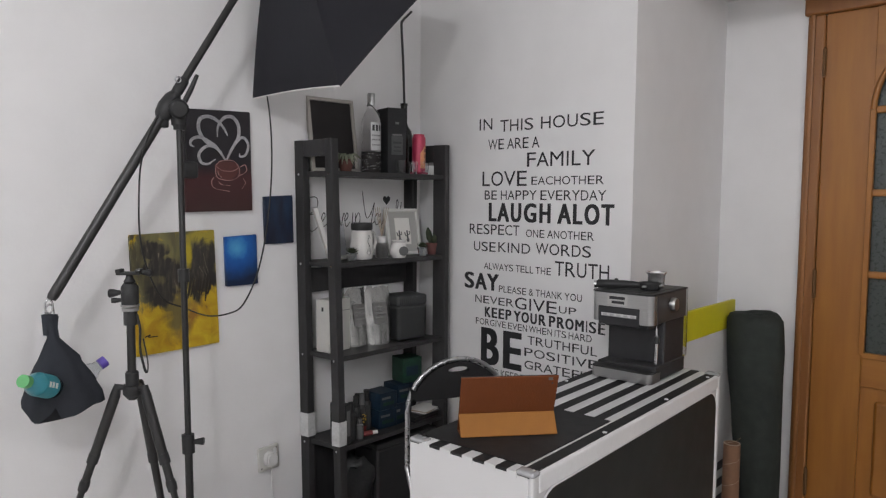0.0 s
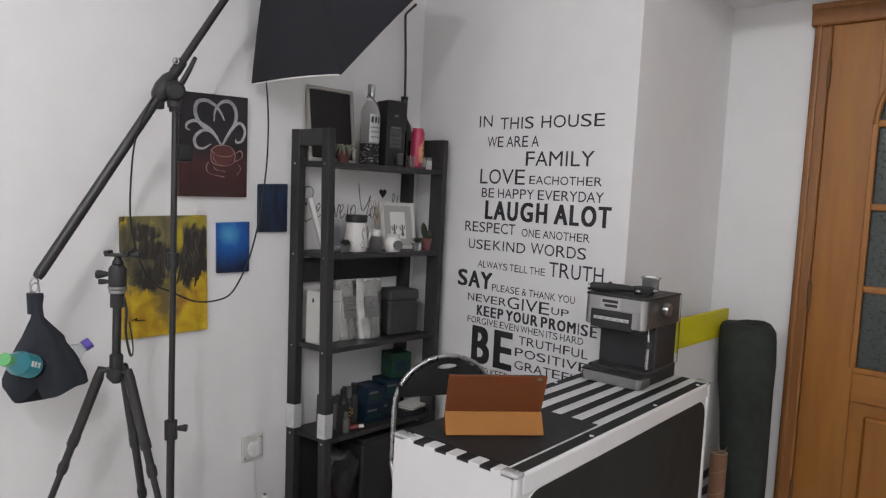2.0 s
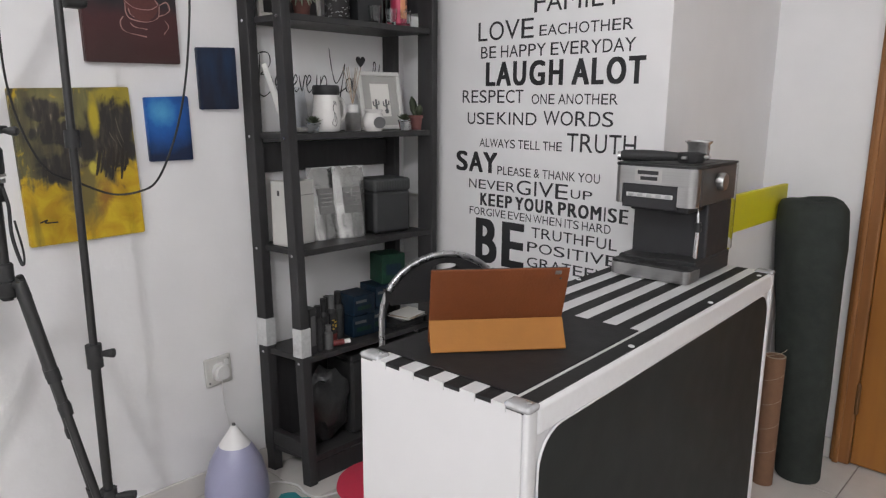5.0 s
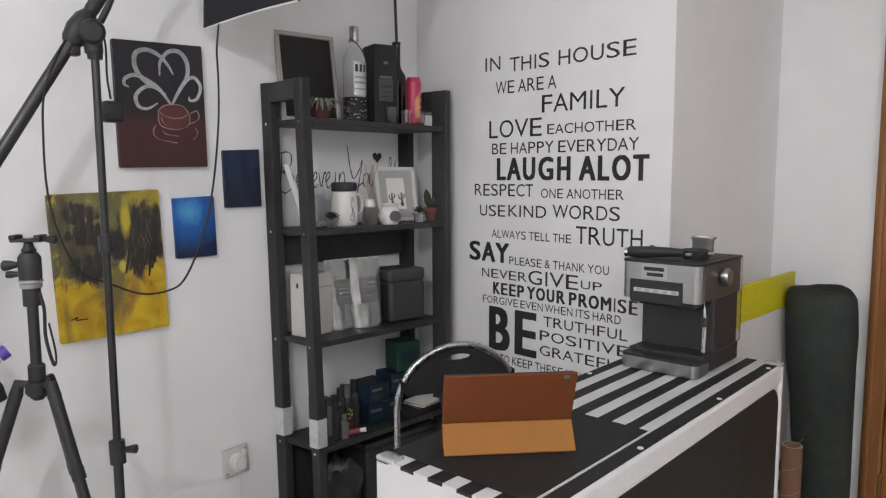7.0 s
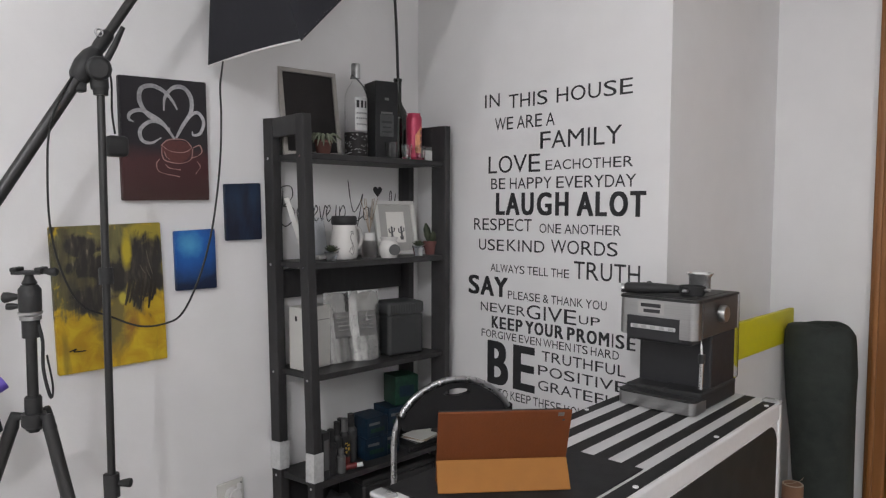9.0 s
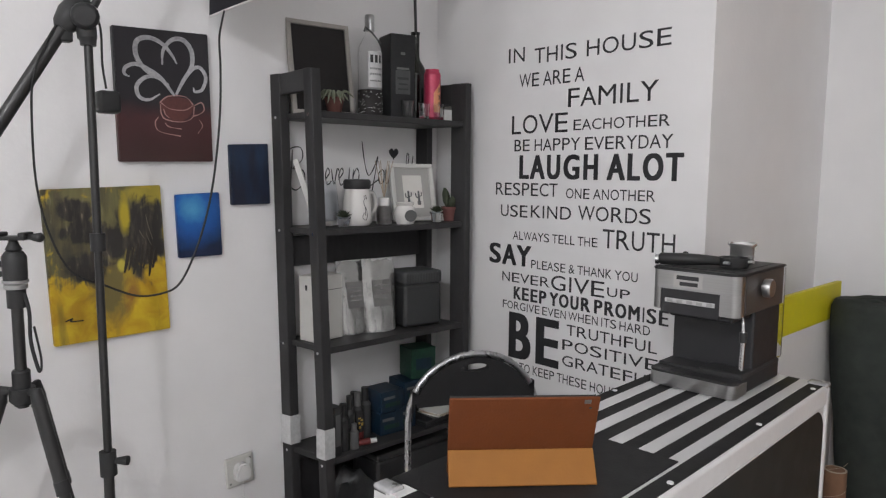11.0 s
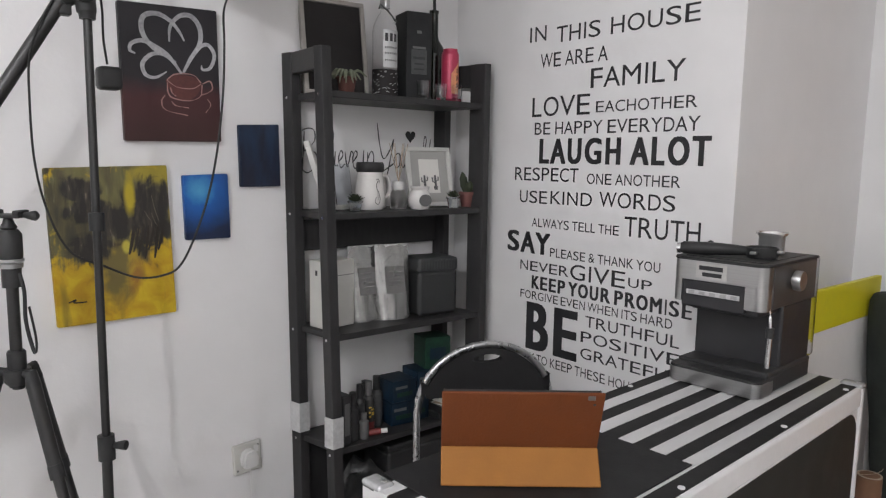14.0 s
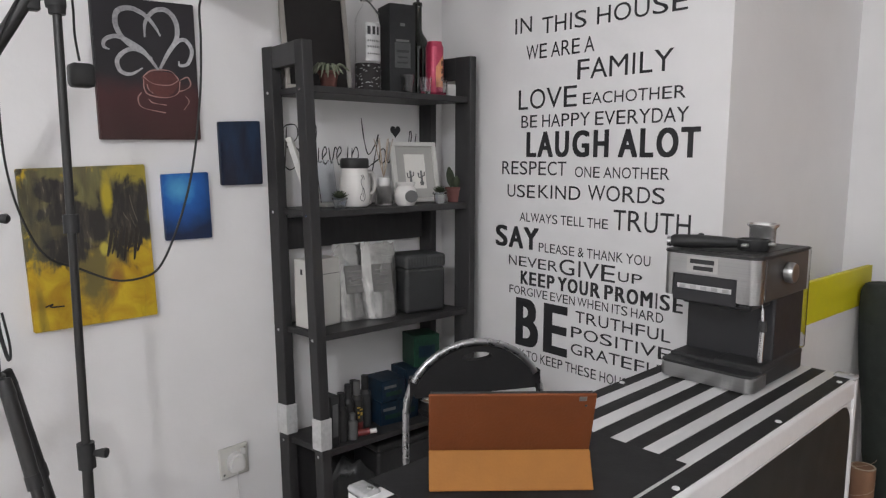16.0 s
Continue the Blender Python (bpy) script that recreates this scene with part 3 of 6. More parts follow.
cof = canvas("coffee_painting", [(1.113, 1.339), (1.367, 1.343), (1.361, 1.695), (1.107, 1.685)], 0.020, M_COFFEE, "black and maroon canvas of a steaming coffee cup with heart-shaped swirls")
STROKES = []


def swirl(ctrl, w, material=M_STROKE, name="brush_stroke"):
    pts = curve_through(ctrl, 7)
    n = len(pts)
    ws = [w * (0.35 + 0.65 * math.sin(math.pi * min(1, (i + 1) / n * 1.05)) ** 0.6) for i in range(n)]
    STROKES.append(name)
    part(name, ribbon(bmesh.new(), pts, ws, 0.0202 + 0.0003 * len(STROKES), "x", 0.0010), material, cof, "", False)


swirl([(0.024, 0.004), (-0.005, 0.040), (-0.049, 0.065), (-0.073, 0.100), (-0.070, 0.137), (-0.039, 0.150), (-0.004, 0.138), (0.020, 0.113), (0.034, 0.089)], 0.0125)
swirl([(0.029, 0.007), (0.049, 0.044), (0.075, 0.087), (0.075, 0.129), (0.053, 0.155), (0.022, 0.151), (-0.002, 0.121), (-0.006, 0.083)], 0.0125)
swirl([(0.014, 0.016), (-0.010, 0.048), (-0.044, 0.068), (-0.074, 0.078), (-0.100, 0.068), (-0.105, 0.051), (-0.092, 0.044)], 0.0105)
swirl([(0.010, 0.031), (-0.025, 0.049), (-0.053, 0.045), (-0.075, 0.021), (-0.069, -0.006), (-0.044, -0.012), (-0.015, 0.005)], 0.0105)
swirl([(0.045, 0.036), (0.057, 0.055), (0.080, 0.082), (0.100, 0.084), (0.114, 0.059), (0.102, 0.026), (0.081, 0.019), (0.078, 0.030)], 0.0100)
bm = bmesh.new()
slab(bm, [(0.031 + (0.046 if a < 18 else 0.049 - 0.010 * math.sin((a - 18) / 18 * math.pi)) * math.cos(a / 36 * 2 * math.pi), -0.017 + (0.018 if a < 18 else 0.050) * math.sin(a / 36 * 2 * math.pi)) for a in range(36)], 0.0201, 0.0207, "x")
part("painted_cup", bm, M_CUPRED, cof, "", False)


def cup_line(ctrl, w):
    """A dry brushed line that swells and fades."""
    pts = curve_through(ctrl, 8)
    n = len(pts)
    ws = [w * (0.30 + 0.70 * abs(math.sin(math.pi * (0.1 + 1.3 * i / n)))) for i in range(n)]
    part("painted_rim", ribbon(bmesh.new(), pts, ws, 0.0208, "x", 0.0006), M_CUPLINE, cof, "", False)


cup_line([(-0.015, -0.016), (0.008, 0.001), (0.054, 0.003), (0.076, -0.017)], 0.0036)
cup_line([(0.076, -0.019), (0.052, -0.033), (0.011, -0.032), (-0.015, -0.016)], 0.0026)
cup_line([(-0.014, -0.021), (-0.013, -0.046), (-0.001, -0.061), (0.040, -0.066), (0.072, -0.053), (0.079, -0.022)], 0.0034)
cup_line([(-0.006, -0.034), (-0.002, -0.048), (0.008, -0.056)], 0.0030)
cup_line([(0.079, -0.019), (0.100, -0.010), (0.107, -0.029), (0.093, -0.042), (0.075, -0.048)], 0.0040)
cup_line([(-0.021, -0.056), (-0.030, -0.072), (-0.019, -0.094), (0.038, -0.105)], 0.0034)
cup_line([(0.092, -0.058), (0.101, -0.074), (0.087, -0.095)], 0.0026)
cup_line([(-0.004, -0.071), (0.008, -0.081), (0.041, -0.085)], 0.0030)

abst = canvas("abstract_painting", [(0.938, 0.873), (1.229, 0.878), (1.215, 1.277), (0.924, 1.268)], 0.018, M_ABSTRACT, "yellow abstract canvas with dark brown brush daubs")
rng = random.Random(12)
M_DAUBS = [mat("dark_brown_daub", (0.026, 0.019, 0.013), 0.5, var=0.5, scale=60), mat("pale_daub", (0.16, 0.14, 0.10), 0.5, var=0.5, scale=60)]
for k in range(10):
    # ragged lower ends of the dark daub, then pale scratches in it
    if k < 7:
        y, z1, z0, w, m = 0.050 + 0.012 * k, rng.uniform(0.03, 0.06), rng.uniform(-0.050, -0.018), rng.uniform(0.006, 0.011), M_DAUBS[0]
    else:
        y, z1, z0, w, m = rng.uniform(0.050, 0.115), rng.uniform(0.07, 0.13), rng.uniform(0.04, 0.06), rng.uniform(0.0010, 0.0024), M_DAUBS[1]
    lean = rng.uniform(-0.016, -0.004) if k < 7 else rng.uniform(0.006, 0.018)
    pts = curve_through([(y, z1), (y + lean * 0.4, (z0 + z1) / 2), (y + lean, z0)], 8)
    ws = [w * (0.25 + 0.75 * math.sin(math.pi * (i + 0.6) / (len(pts) + 0.2)) ** 0.6) * rng.uniform(0.8, 1.1) for i in range(len(pts))]
    part("brush_daub", ribbon(bmesh.new(), pts, ws, 0.0182 + 0.00006 * k, "x", 0.0005), m, abst, "", False)
part("brush_daub", ribbon(bmesh.new(), curve_through([(-0.112, -0.140), (-0.095, -0.134), (-0.100, -0.141), (-0.070, -0.142)], 5), 0.0035, 0.0184, "x", 0.0006), M_DAUBS[0], abst, "", False)
canvas("blue_painting", [(1.262, 1.073), (1.389, 1.073), (1.384, 1.255), (1.257, 1.250)], 0.016, M_BLUE, "small bright blue canvas with a pale glow")
canvas("night_painting", [(1.423, 1.217), (1.547, 1.218), (1.543, 1.399), (1.419, 1.393)], 0.016, M_NIGHT, "small dark navy canvas")


# ---- socket with plug ----
sock = thing("wall_socket", pose(XW, 1.428, 0.402, 3, 0, 0), "white square wall socket with a white plug in it", "socket")
part("plate", B(0, 0.012, -0.045, 0.045, -0.047, 0.047, bevel=0.004), M_SOCKET, sock)
part("switch", B(0.008, 0.013, 0.020, 0.036, 0.012, 0.034, bevel=0.002), M_WHITEPL, sock)
bm = bmesh.new()
slab(bm, [(-0.024, 0.004), (-0.018, 0.022), (-0.006, 0.028), (0.010, 0.028), (0.020, 0.020), (0.026, 0.002), (0.024, -0.020), (0.016, -0.026), (-0.014, -0.026), (-0.022, -0.020)], 0.012, 0.038, "x")
bmesh.ops.bevel(bm, geom=[e for e in bm.edges if e.verts[0].co.x > 0.03 and e.verts[1].co.x > 0.03], offset=0.006, segments=2, affect="EDGES")
part("plug", bm, M_WHITEPL, sock, "white three-pin plug")
part("plug_cord", sweep(bmesh.new(), curve_through([(0.024, 0.001, -0.024), (0.024, 0.001, -0.045), (0.016, 0.004, -0.12), (0.014, 0.020, -0.24), (0.014, 0.030, -0.34)], 5), 0.0016, 8), M_WHITEPL, sock, "thin white cord")
for yy, zz in ((-0.034, -0.033), (0.034, 0.033)):
    part("screw", B(0.0121, 0.0128, yy - 0.003, yy + 0.003, zz - 0.003, zz + 0.003, bevel=0.0003), M_COLABEL, sock)


# ---- ladder shelf ----
SX, SY = -2.09, 1.90
BOARDS = (1.490, 1.147, 0.792, 0.442, 0.095)


def racked(bm):
    """The shelf stands a little out of square."""
    for v in bm.verts:
        v.co.y += 0.21 * (v.co.x - 0.09)
    return bm


def splay(x, z):
    """How far the near side frame stands off the upright at this depth and height."""
    f = (x + 0.056) / 0.144
    return (1 - f) * 0.017 * (1.6 - z) - f * 0.030 * (z - 0.35)


def ladder_shelf():
    s = thing("ladder_shelf", (SX, SY, 0), "black-stained wooden five-tier shelf crowded with small things", "shelf")
    for y0, y1 in ((-0.301, -0.270), (0.270, 0.295)):
        near = y0 < 0
        top = 1.606 if near else 1.617
        for x0, x1 in ((0.088, 0.121) if near else (0.062, 0.123), (-0.096, -0.056 if near else -0.046)):
            ax = 0.088 if x0 > 0 else -0.056
            off = (lambda z: splay(ax, z)) if near else (lambda z: 0.0 if ax > 0 else 0.009)
            bm = racked(B(x0, x1, y0, y1, 0, top + 0.001, bevel=0.002))
            for v in bm.verts:
                v.co.y += off(v.co.z)
            leg = part("leg", bm, M_BLACKWOOD, s)
            for z in BOARDS[:4]:
                bm = bmesh.new()
                yy = y0 - 0.0012 + off(z)
                xx = (x0 + x1) / 2
                sweep(bm, [(xx, yy + 0.003, z - 0.012), (xx, yy, z - 0.012)], 0.0045, 8)
                part("screw", racked(bm), M_CHROME, leg)
            if near:
                d = off(0.5)
                part("silver_tape", racked(B(x0 - 0.0015, x1 + 0.0015, y0 - 0.0025 + d, y1 + 0.0025 + d, 0.452, 0.545)), M_SILVERLABEL, leg, "silver tape wrapped round the leg")
        for z0, z1 in ((1.545, top), (0.10, 0.15)):
            bm = racked(B(-0.057 if near else -0.047, 0.089 if near else 0.063, y0 + 0.003, y1 - 0.003, z0, z1, bevel=0.002))
            if near:
                for v in bm.verts:
                    v.co.y += splay(v.co.x, v.co.z)
            part("side_rail", bm, M_BLACKWOOD, s)
    for z in BOARDS:
        bm = racked(B(-0.094, 0.112, -0.269, 0.275, z - 0.019, z, bevel=0.002))
        for v in bm.verts:
            if v.co.y < 0:
                v.co.y += min(0.0, splay(v.co.x, z))
        part("board", bm, M_BLACKWOOD, s)
    # added black board stands in for the shadow beneath the lowest shelf
    part("under_shelf_dark", racked(B(0.098, 0.111, -0.269, 0.271, 0.001, 0.0725, bevel=0.001)), M_BLACKWOOD, s)
    part("back_rail", racked(B(-0.090, -0.075, -0.269, 0.271, 1.020, 1.114, bevel=0.001)), M_BLACKWOOD, s)
    part("back_panel", racked(B(-0.092, -0.080, -0.269, 0.271, 0.097, 0.412, bevel=0.001)), M_BLACKWOOD, s)


ladder_shelf()


def script_lettering():
    """Cursive black vinyl on the wall behind the shelf, drawn as strokes; unit boxes along y."""
    t = thing("script_decal", (XW, 1.60, 1.27), "black cursive vinyl words with a heart on the wall", "wall decal")
    def stroke(name, *lines, w=0.0042):
        bm = bmesh.new()
        for k, ln in enumerate(lines):
            pts = curve_through([(p[0] * (0.772 + 0.055 * min(1.0, max(0.0, (p[0] - 0.36) / 0.09))), p[1]) for p in ln], 6)
            ws = [w * (0.55 + 0.45 * abs(math.sin(i * 0.45 + k))) for i in range(len(pts))]
            ribbon(bm, pts, ws, 0.0004 + 0.0002 * k, "x", 0.0006)
        part(name, bm, M_INK, t, "", False)
    stroke("capital_b", [(0.045, 0.115), (0.040, 0.05), (0.028, -0.03), (0.010, -0.050)], [(0.012, 0.085), (0.04, 0.118), (0.085, 0.120), (0.090, 0.085), (0.045, 0.055)], [(0.045, 0.055), (0.092, 0.050), (0.100, 0.015), (0.060, -0.012), (0.030, 0.0)])
    stroke("letter_e", [(0.115, 0.020), (0.140, 0.045), (0.130, 0.060), (0.115, 0.035), (0.125, 0.005), (0.150, 0.015)])
    stroke("letter_l", [(0.150, 0.015), (0.178, 0.100), (0.168, 0.120), (0.160, 0.06), (0.165, 0.005), (0.180, 0.015)])
    stroke("letter_i", [(0.186, 0.055), (0.184, 0.012), (0.198, 0.012)])
    stroke("letter_e", [(0.200, 0.020), (0.222, 0.042), (0.214, 0.058), (0.202, 0.035), (0.210, 0.004), (0.230, 0.016)])
    stroke("letter_v", [(0.232, 0.055), (0.244, 0.006), (0.262, 0.055), (0.272, 0.050)])
    stroke("letter_e", [(0.268, 0.020), (0.292, 0.044), (0.284, 0.058), (0.270, 0.034), (0.280, 0.002), (0.305, 0.020)])
    stroke("letter_i", [(0.325, 0.060), (0.322, 0.010), (0.336, 0.012)])
    stroke("letter_n", [(0.345, 0.055), (0.342, 0.004)], [(0.342, 0.030), (0.362, 0.058), (0.372, 0.040), (0.370, 0.008), (0.388, 0.016)])
    stroke("capital_y", [(0.385, 0.150), (0.395, 0.080), (0.410, 0.035), (0.432, 0.060), (0.448, 0.100)], [(0.448, 0.100), (0.435, 0.03), (0.415, -0.045), (0.385, -0.050), (0.400, -0.015), (0.450, 0.020)])
    stroke("letter_o", [(0.470, 0.055), (0.452, 0.040), (0.456, 0.008), (0.476, 0.012), (0.480, 0.045), (0.470, 0.055)])
    stroke("letter_u", [(0.490, 0.055), (0.488, 0.015), (0.502, 0.010), (0.514, 0.055), (0.514, 0.012)])
    stroke("letter_r", [(0.524, 0.050), (0.524, 0.010)], [(0.524, 0.040), (0.540, 0.058)])
    stroke("letter_s", [(0.560, 0.055), (0.546, 0.045), (0.560, 0.025), (0.546, 0.008)])
    stroke("letter_e", [(0.566, 0.022), (0.586, 0.044), (0.578, 0.056), (0.566, 0.034), (0.576, 0.006), (0.592, 0.02)])
    stroke("letter_l", [(0.592, 0.02), (0.616, 0.095), (0.606, 0.110), (0.600, 0.05), (0.606, 0.008)])
    stroke("letter_f", [(0.640, 0.105), (0.630, 0.05), (0.622, -0.045)], [(0.612, 0.055), (0.645, 0.060)])
    bm = bmesh.new()
    out = []
    for a in range(28):
        u = 2 * math.pi * a / 28
        out.append((0.440 + 0.0014 * 16 * math.sin(u) ** 3 * 0.95, 0.112 + 0.0014 * (13 * math.cos(u) - 5 * math.cos(2 * u) - 2 * math.cos(3 * u) - math.cos(4 * u))))
    slab(bm, out, 0.0004, 0.0012, "x")
    part("heart", bm, M_INK, t, "", False)


script_lettering()


# ---- things on the shelf ----
def picture_frame(name, place, w, h, bar, material, inner, label):
    f = thing(name, place, label, "picture frame")
    for b in ((-w / 2, w / 2, 0, bar), (-w / 2, w / 2, h - bar, h)):
        part("frame_bar", B(-0.008, 0.008, b[0], b[1], b[2], b[3], bevel=0.0015), material, f)
    for y in (-w / 2, w / 2 - bar):
        part("frame_bar", B(-0.008, 0.008, y, y + bar, bar, h - bar, bevel=0.0015), material, f)
    part("picture", B(-0.006, 0.001, -w / 2 + bar, w / 2 - bar, bar, h - bar), inner, f)
    return f


picture_frame("chalkboard", pose(-2.138, 1.722, 1.4915, 0, -9, -6), 0.215, 0.295, 0.014, M_GREYFRAME, M_SLATE, "dark chalkboard in a pale wooden frame leaning on the wall")
f2 = picture_frame("photo_frame", pose(-2.085, 2.054, 1.1485, 0, -12, -10), 0.158, 0.200, 0.014, M_WHITEFRAME, M_PAPER, "white picture frame with a drawing of cacti")
f2.scale = (1, 1.07, 1)
M_MOUNT = mat("grey_mount", (0.42, 0.41, 0.39), 0.8, var=0.05)
for b in ((-0.064, 0.064, 0.160, 0.185), (-0.064, 0.064, 0.015, 0.045), (-0.064, -0.036, 0.045, 0.160), (0.036, 0.064, 0.045, 0.160)):
    part("mount", B(0.001, 0.003, *b), M_MOUNT, f2, "grey mount")
bm = bmesh.new()
for y in (-0.018, 0.020):
    sweep(bm, [(0.002, y, 0.065), (0.002, y, 0.105)], [0.004, 0.003], 8)
    sweep(bm, [(0.002, y, 0.085), (0.002, y + 0.010, 0.088), (0.002, y + 0.011, 0.10)], 0.002, 6)
    sweep(bm, [(0.002, y, 0.080), (0.002, y - 0.010, 0.084), (0.002, y - 0.011, 0.098)], 0.002, 6)
    slab(bm, [(y - 0.007, 0.068), (y + 0.007, 0.068), (y + 0.005, 0.056), (y - 0.005, 0.056)], 0.0012, 0.003, "x")
part("drawing", bm, M_COLABEL, f2)
f3 = picture_frame("slanted_picture_frame", pose(-2.098, 1.664, 1.1485, 0, -17, 58), 0.115, 0.212, 0.015, M_WHITEFRAME, M_PAPER, "white picture frame leaning sideways on the shelf")


ac = thing("acrylic_photo_stand", pose(-2.120, 1.738, 1.1478, 0, 0, 20), "clear acrylic photo stand with a pale base", "photo stand")
part("clear_panel", B(-0.0015, 0.0015, -0.040, 0.040, 0.012, 0.140, bevel=0.0006, m=pose(0, 0, 0, 0, -8, 0)), M_PLASTICCLEAR, ac, "clear acrylic panel")
part("base", B(-0.014, 0.022, -0.042, 0.042, 0.0, 0.013, bevel=0.002), M_WHITEFRAME, ac, "pale base strip")


def pot_plant(name, x, y, z, r, h, pot, plant, label, kind):
    p = thing(name, (x, y, z), label, "potted plant")
    bm = bmesh.new()
    lathe(bm, [(0, 0), (r * 0.72, 0), (r * 0.95, h * 0.8), (r * 1.06, h * 0.82), (r * 1.06, h), (r * 0.9, h), (r * 0.88, h * 0.85), (0, h * 0.85)], 20)
    part("pot", bm, pot, p)
    rnd = random.Random(int(abs(x * 1000) + abs(y * 7000)))
    bm = bmesh.new()
    if kind == "trailing":
        for k in range(26):
            a = rnd.uniform(0, 6.28)
            d = Vector((math.cos(a), math.sin(a), 0))
            c = Vector((0, 0, h * 0.9)) + d * r * 0.3
            reach = r * rnd.uniform(0.8, 1.9)
            sweep(bm, curve_through([c, c + d * reach * 0.45 + Vector((0, 0, r * rnd.uniform(0.5, 0.9))), c + d * reach + Vector((0, 0, r * rnd.uniform(-0.7, 0.3)))], 3), [r * 0.08, r * 0.13, r * 0.15, r * 0.15, r * 0.13, r * 0.10, r * 0.05], 6)
    elif kind == "pads":
        for k in range(6):
            a, s = rnd.uniform(0, 6.28), rnd.uniform(0.5, 1.0)
            c = Vector((math.cos(a) * r * 0.45, math.sin(a) * r * 0.45, h))
            d = Vector((math.cos(a) * 0.3, math.sin(a) * 0.3, 1)).normalized()
            L = r * 2.5 * s
            sweep(bm, [c, c + d * L * 0.3, c + d * L * 0.7, c + d * L], [r * 0.26, r * 0.50, r * 0.46, r * 0.12], 10)
    else:
        for k in range(26):
            a, el = k * 2.4, 0.25 + 1.2 * (k / 26)
            d = Vector((math.cos(a) * math.cos(el), math.sin(a) * math.cos(el), math.sin(el)))
            L = r * (1.5 - 0.5 * k / 26)
            c = Vector((0, 0, h * 0.95))
            sweep(bm, [c, c + d * L * 0.5, c + d * L], [r * 0.12, r * 0.22, r * 0.02], 5, squash=0.5)
    part("plant", bm, plant, p)


pot_plant("cactus_pot", -2.030, 1.686, 1.4905, 0.029, 0.046, M_TERRA, M_CACTUSPALE, "pale trailing succulent in a terracotta pot", "trailing")
pot_plant("pink_cactus_pot", -2.035, 2.168, 1.1475, 0.028, 0.050, M_PINKPOT, M_CACTUS, "green cactus in a dusty pink pot", "pads")
pot_plant("succulent_glass", -2.018, 2.090, 1.1475, 0.022, 0.036, M_PLASTICCLEAR, M_CACTUS, "dark succulent in a small glass", "rosette")
pot_plant("succulent_glass", -2.040, 1.722, 1.1475, 0.022, 0.030, M_PLASTICCLEAR, M_CACTUS, "dark succulent in a small glass", "rosette")


def bottle(name, place, prof, material, label, seg=26):
    b = thing(name, place, label, "bottle")
    part("body", lathe(bmesh.new(), prof, seg), material, b)
    return b


vod = bottle("spirit_bottle", (-2.075, 1.852, 1.4905), [(0, 0), (0.036, 0), (0.038, 0.006), (0.038, 0.20), (0.036, 0.215), (0.026, 0.238), (0.015, 0.252), (0.013, 0.262), (0.013, 0.292), (0.0, 0.282)], M_GLASS, "tall clear spirit bottle with a white label and steel pourer cap")
part("sleeve", lathe(bmesh.new(), [(0.0385, 0.003), (0.0390, 0.004), (0.0390, 0.083), (0.0385, 0.084)], 26), M_SLATE, vod, "black patterned lower sleeve")
bm = bmesh.new()
rnd = random.Random(4)
for k in range(46):
    a, z = rnd.uniform(-1.9, 1.4), rnd.uniform(0.008, 0.078)
    c = Vector((0.0392 * math.cos(a), 0.0392 * math.sin(a), z))
    t = Vector((-math.sin(a), math.cos(a), 0)) * 0.003
    sweep(bm, [c - t + Vector((0, 0, rnd.uniform(-.004, .004))), c + t], 0.0009, 5)
part("sleeve_pattern", bm, M_SILVERLABEL, vod, "grey flecks")
bm = bmesh.new()
for k in range(10):
    a0, a1 = -0.75 + k * 0.15, -0.75 + (k + 1) * 0.15
    vs = [bm.verts.new((0.0394 * math.cos(a), 0.0394 * math.sin(a), z)) for a, z in ((a0, 0.090), (a1, 0.090), (a1, 0.200), (a0, 0.200))]
    bm.faces.new(vs)
lab = part("label", bm, M_SILVERLABEL, vod, "white and silver label")
for zz, hh, wd in ((0.166, 0.024, 3), (0.145, 0.006, 7), (0.128, 0.006, 6), (0.108, 0.005, 7)):
    bm = bmesh.new()
    for k in range(wd):
        a0 = -0.60 + k * (1.15 / wd)
        a1 = a0 + 0.72 / wd
        vs = [bm.verts.new((0.0398 * math.cos(a), 0.0398 * math.sin(a), z)) for a, z in ((a0, zz), (a1, zz), (a1, zz + hh), (a0, zz + hh))]
        bm.faces.new(vs)
    part("print", bm, M_INK if wd == 3 else M_COLABEL, vod)
part("cap", lathe(bmesh.new(), [(0, 0.268), (0.0155, 0.268), (0.0155, 0.290), (0.0148, 0.292), (0.0155, 0.294), (0.0155, 0.313), (0.0135, 0.317), (0, 0.317)], 20), M_STEEL, vod, "steel cap")
bm = bmesh.new()
sweep(bm, [(0.012, -0.030, 0.262), (0.012, -0.026, 0.275), (0.012, 0.0, 0.262), (0.012, 0.034, 0.232)], 0.003, 8)
part("clip", bm, M_COLABEL, vod)

bx = thing("whisky_carton", pose(-2.062, 1.952, 1.4905, 0, 0, -14), "tall black whisky carton with a grey label", "box")
part("carton", B(-0.046, 0.046, -0.043, 0.043, 0, 0.263, bevel=0.002), M_CARTON, bx)
part("label", B(0.0462, 0.0466, -0.026, 0.026, 0.075, 0.150), M_DIMLABEL, bx)
part("label_print", B(0.0469, 0.0472, -0.020, 0.020, 0.120, 0.128), M_INK, bx)
part("label_print", B(0.0469, 0.0472, -0.016, 0.016, 0.104, 0.109), M_INK, bx)
part("label_print", B(0.0469, 0.0472, -0.018, 0.018, 0.088, 0.093), M_INK, bx)
part("crest", B(0.0462, 0.0466, -0.008, 0.008, 0.198, 0.207, bevel=0.0002), M_COLABEL, bx)
part("label_print", B(0.0462, 0.0467, -0.022, 0.022, 0.152, 0.159), M_COLABEL, bx)

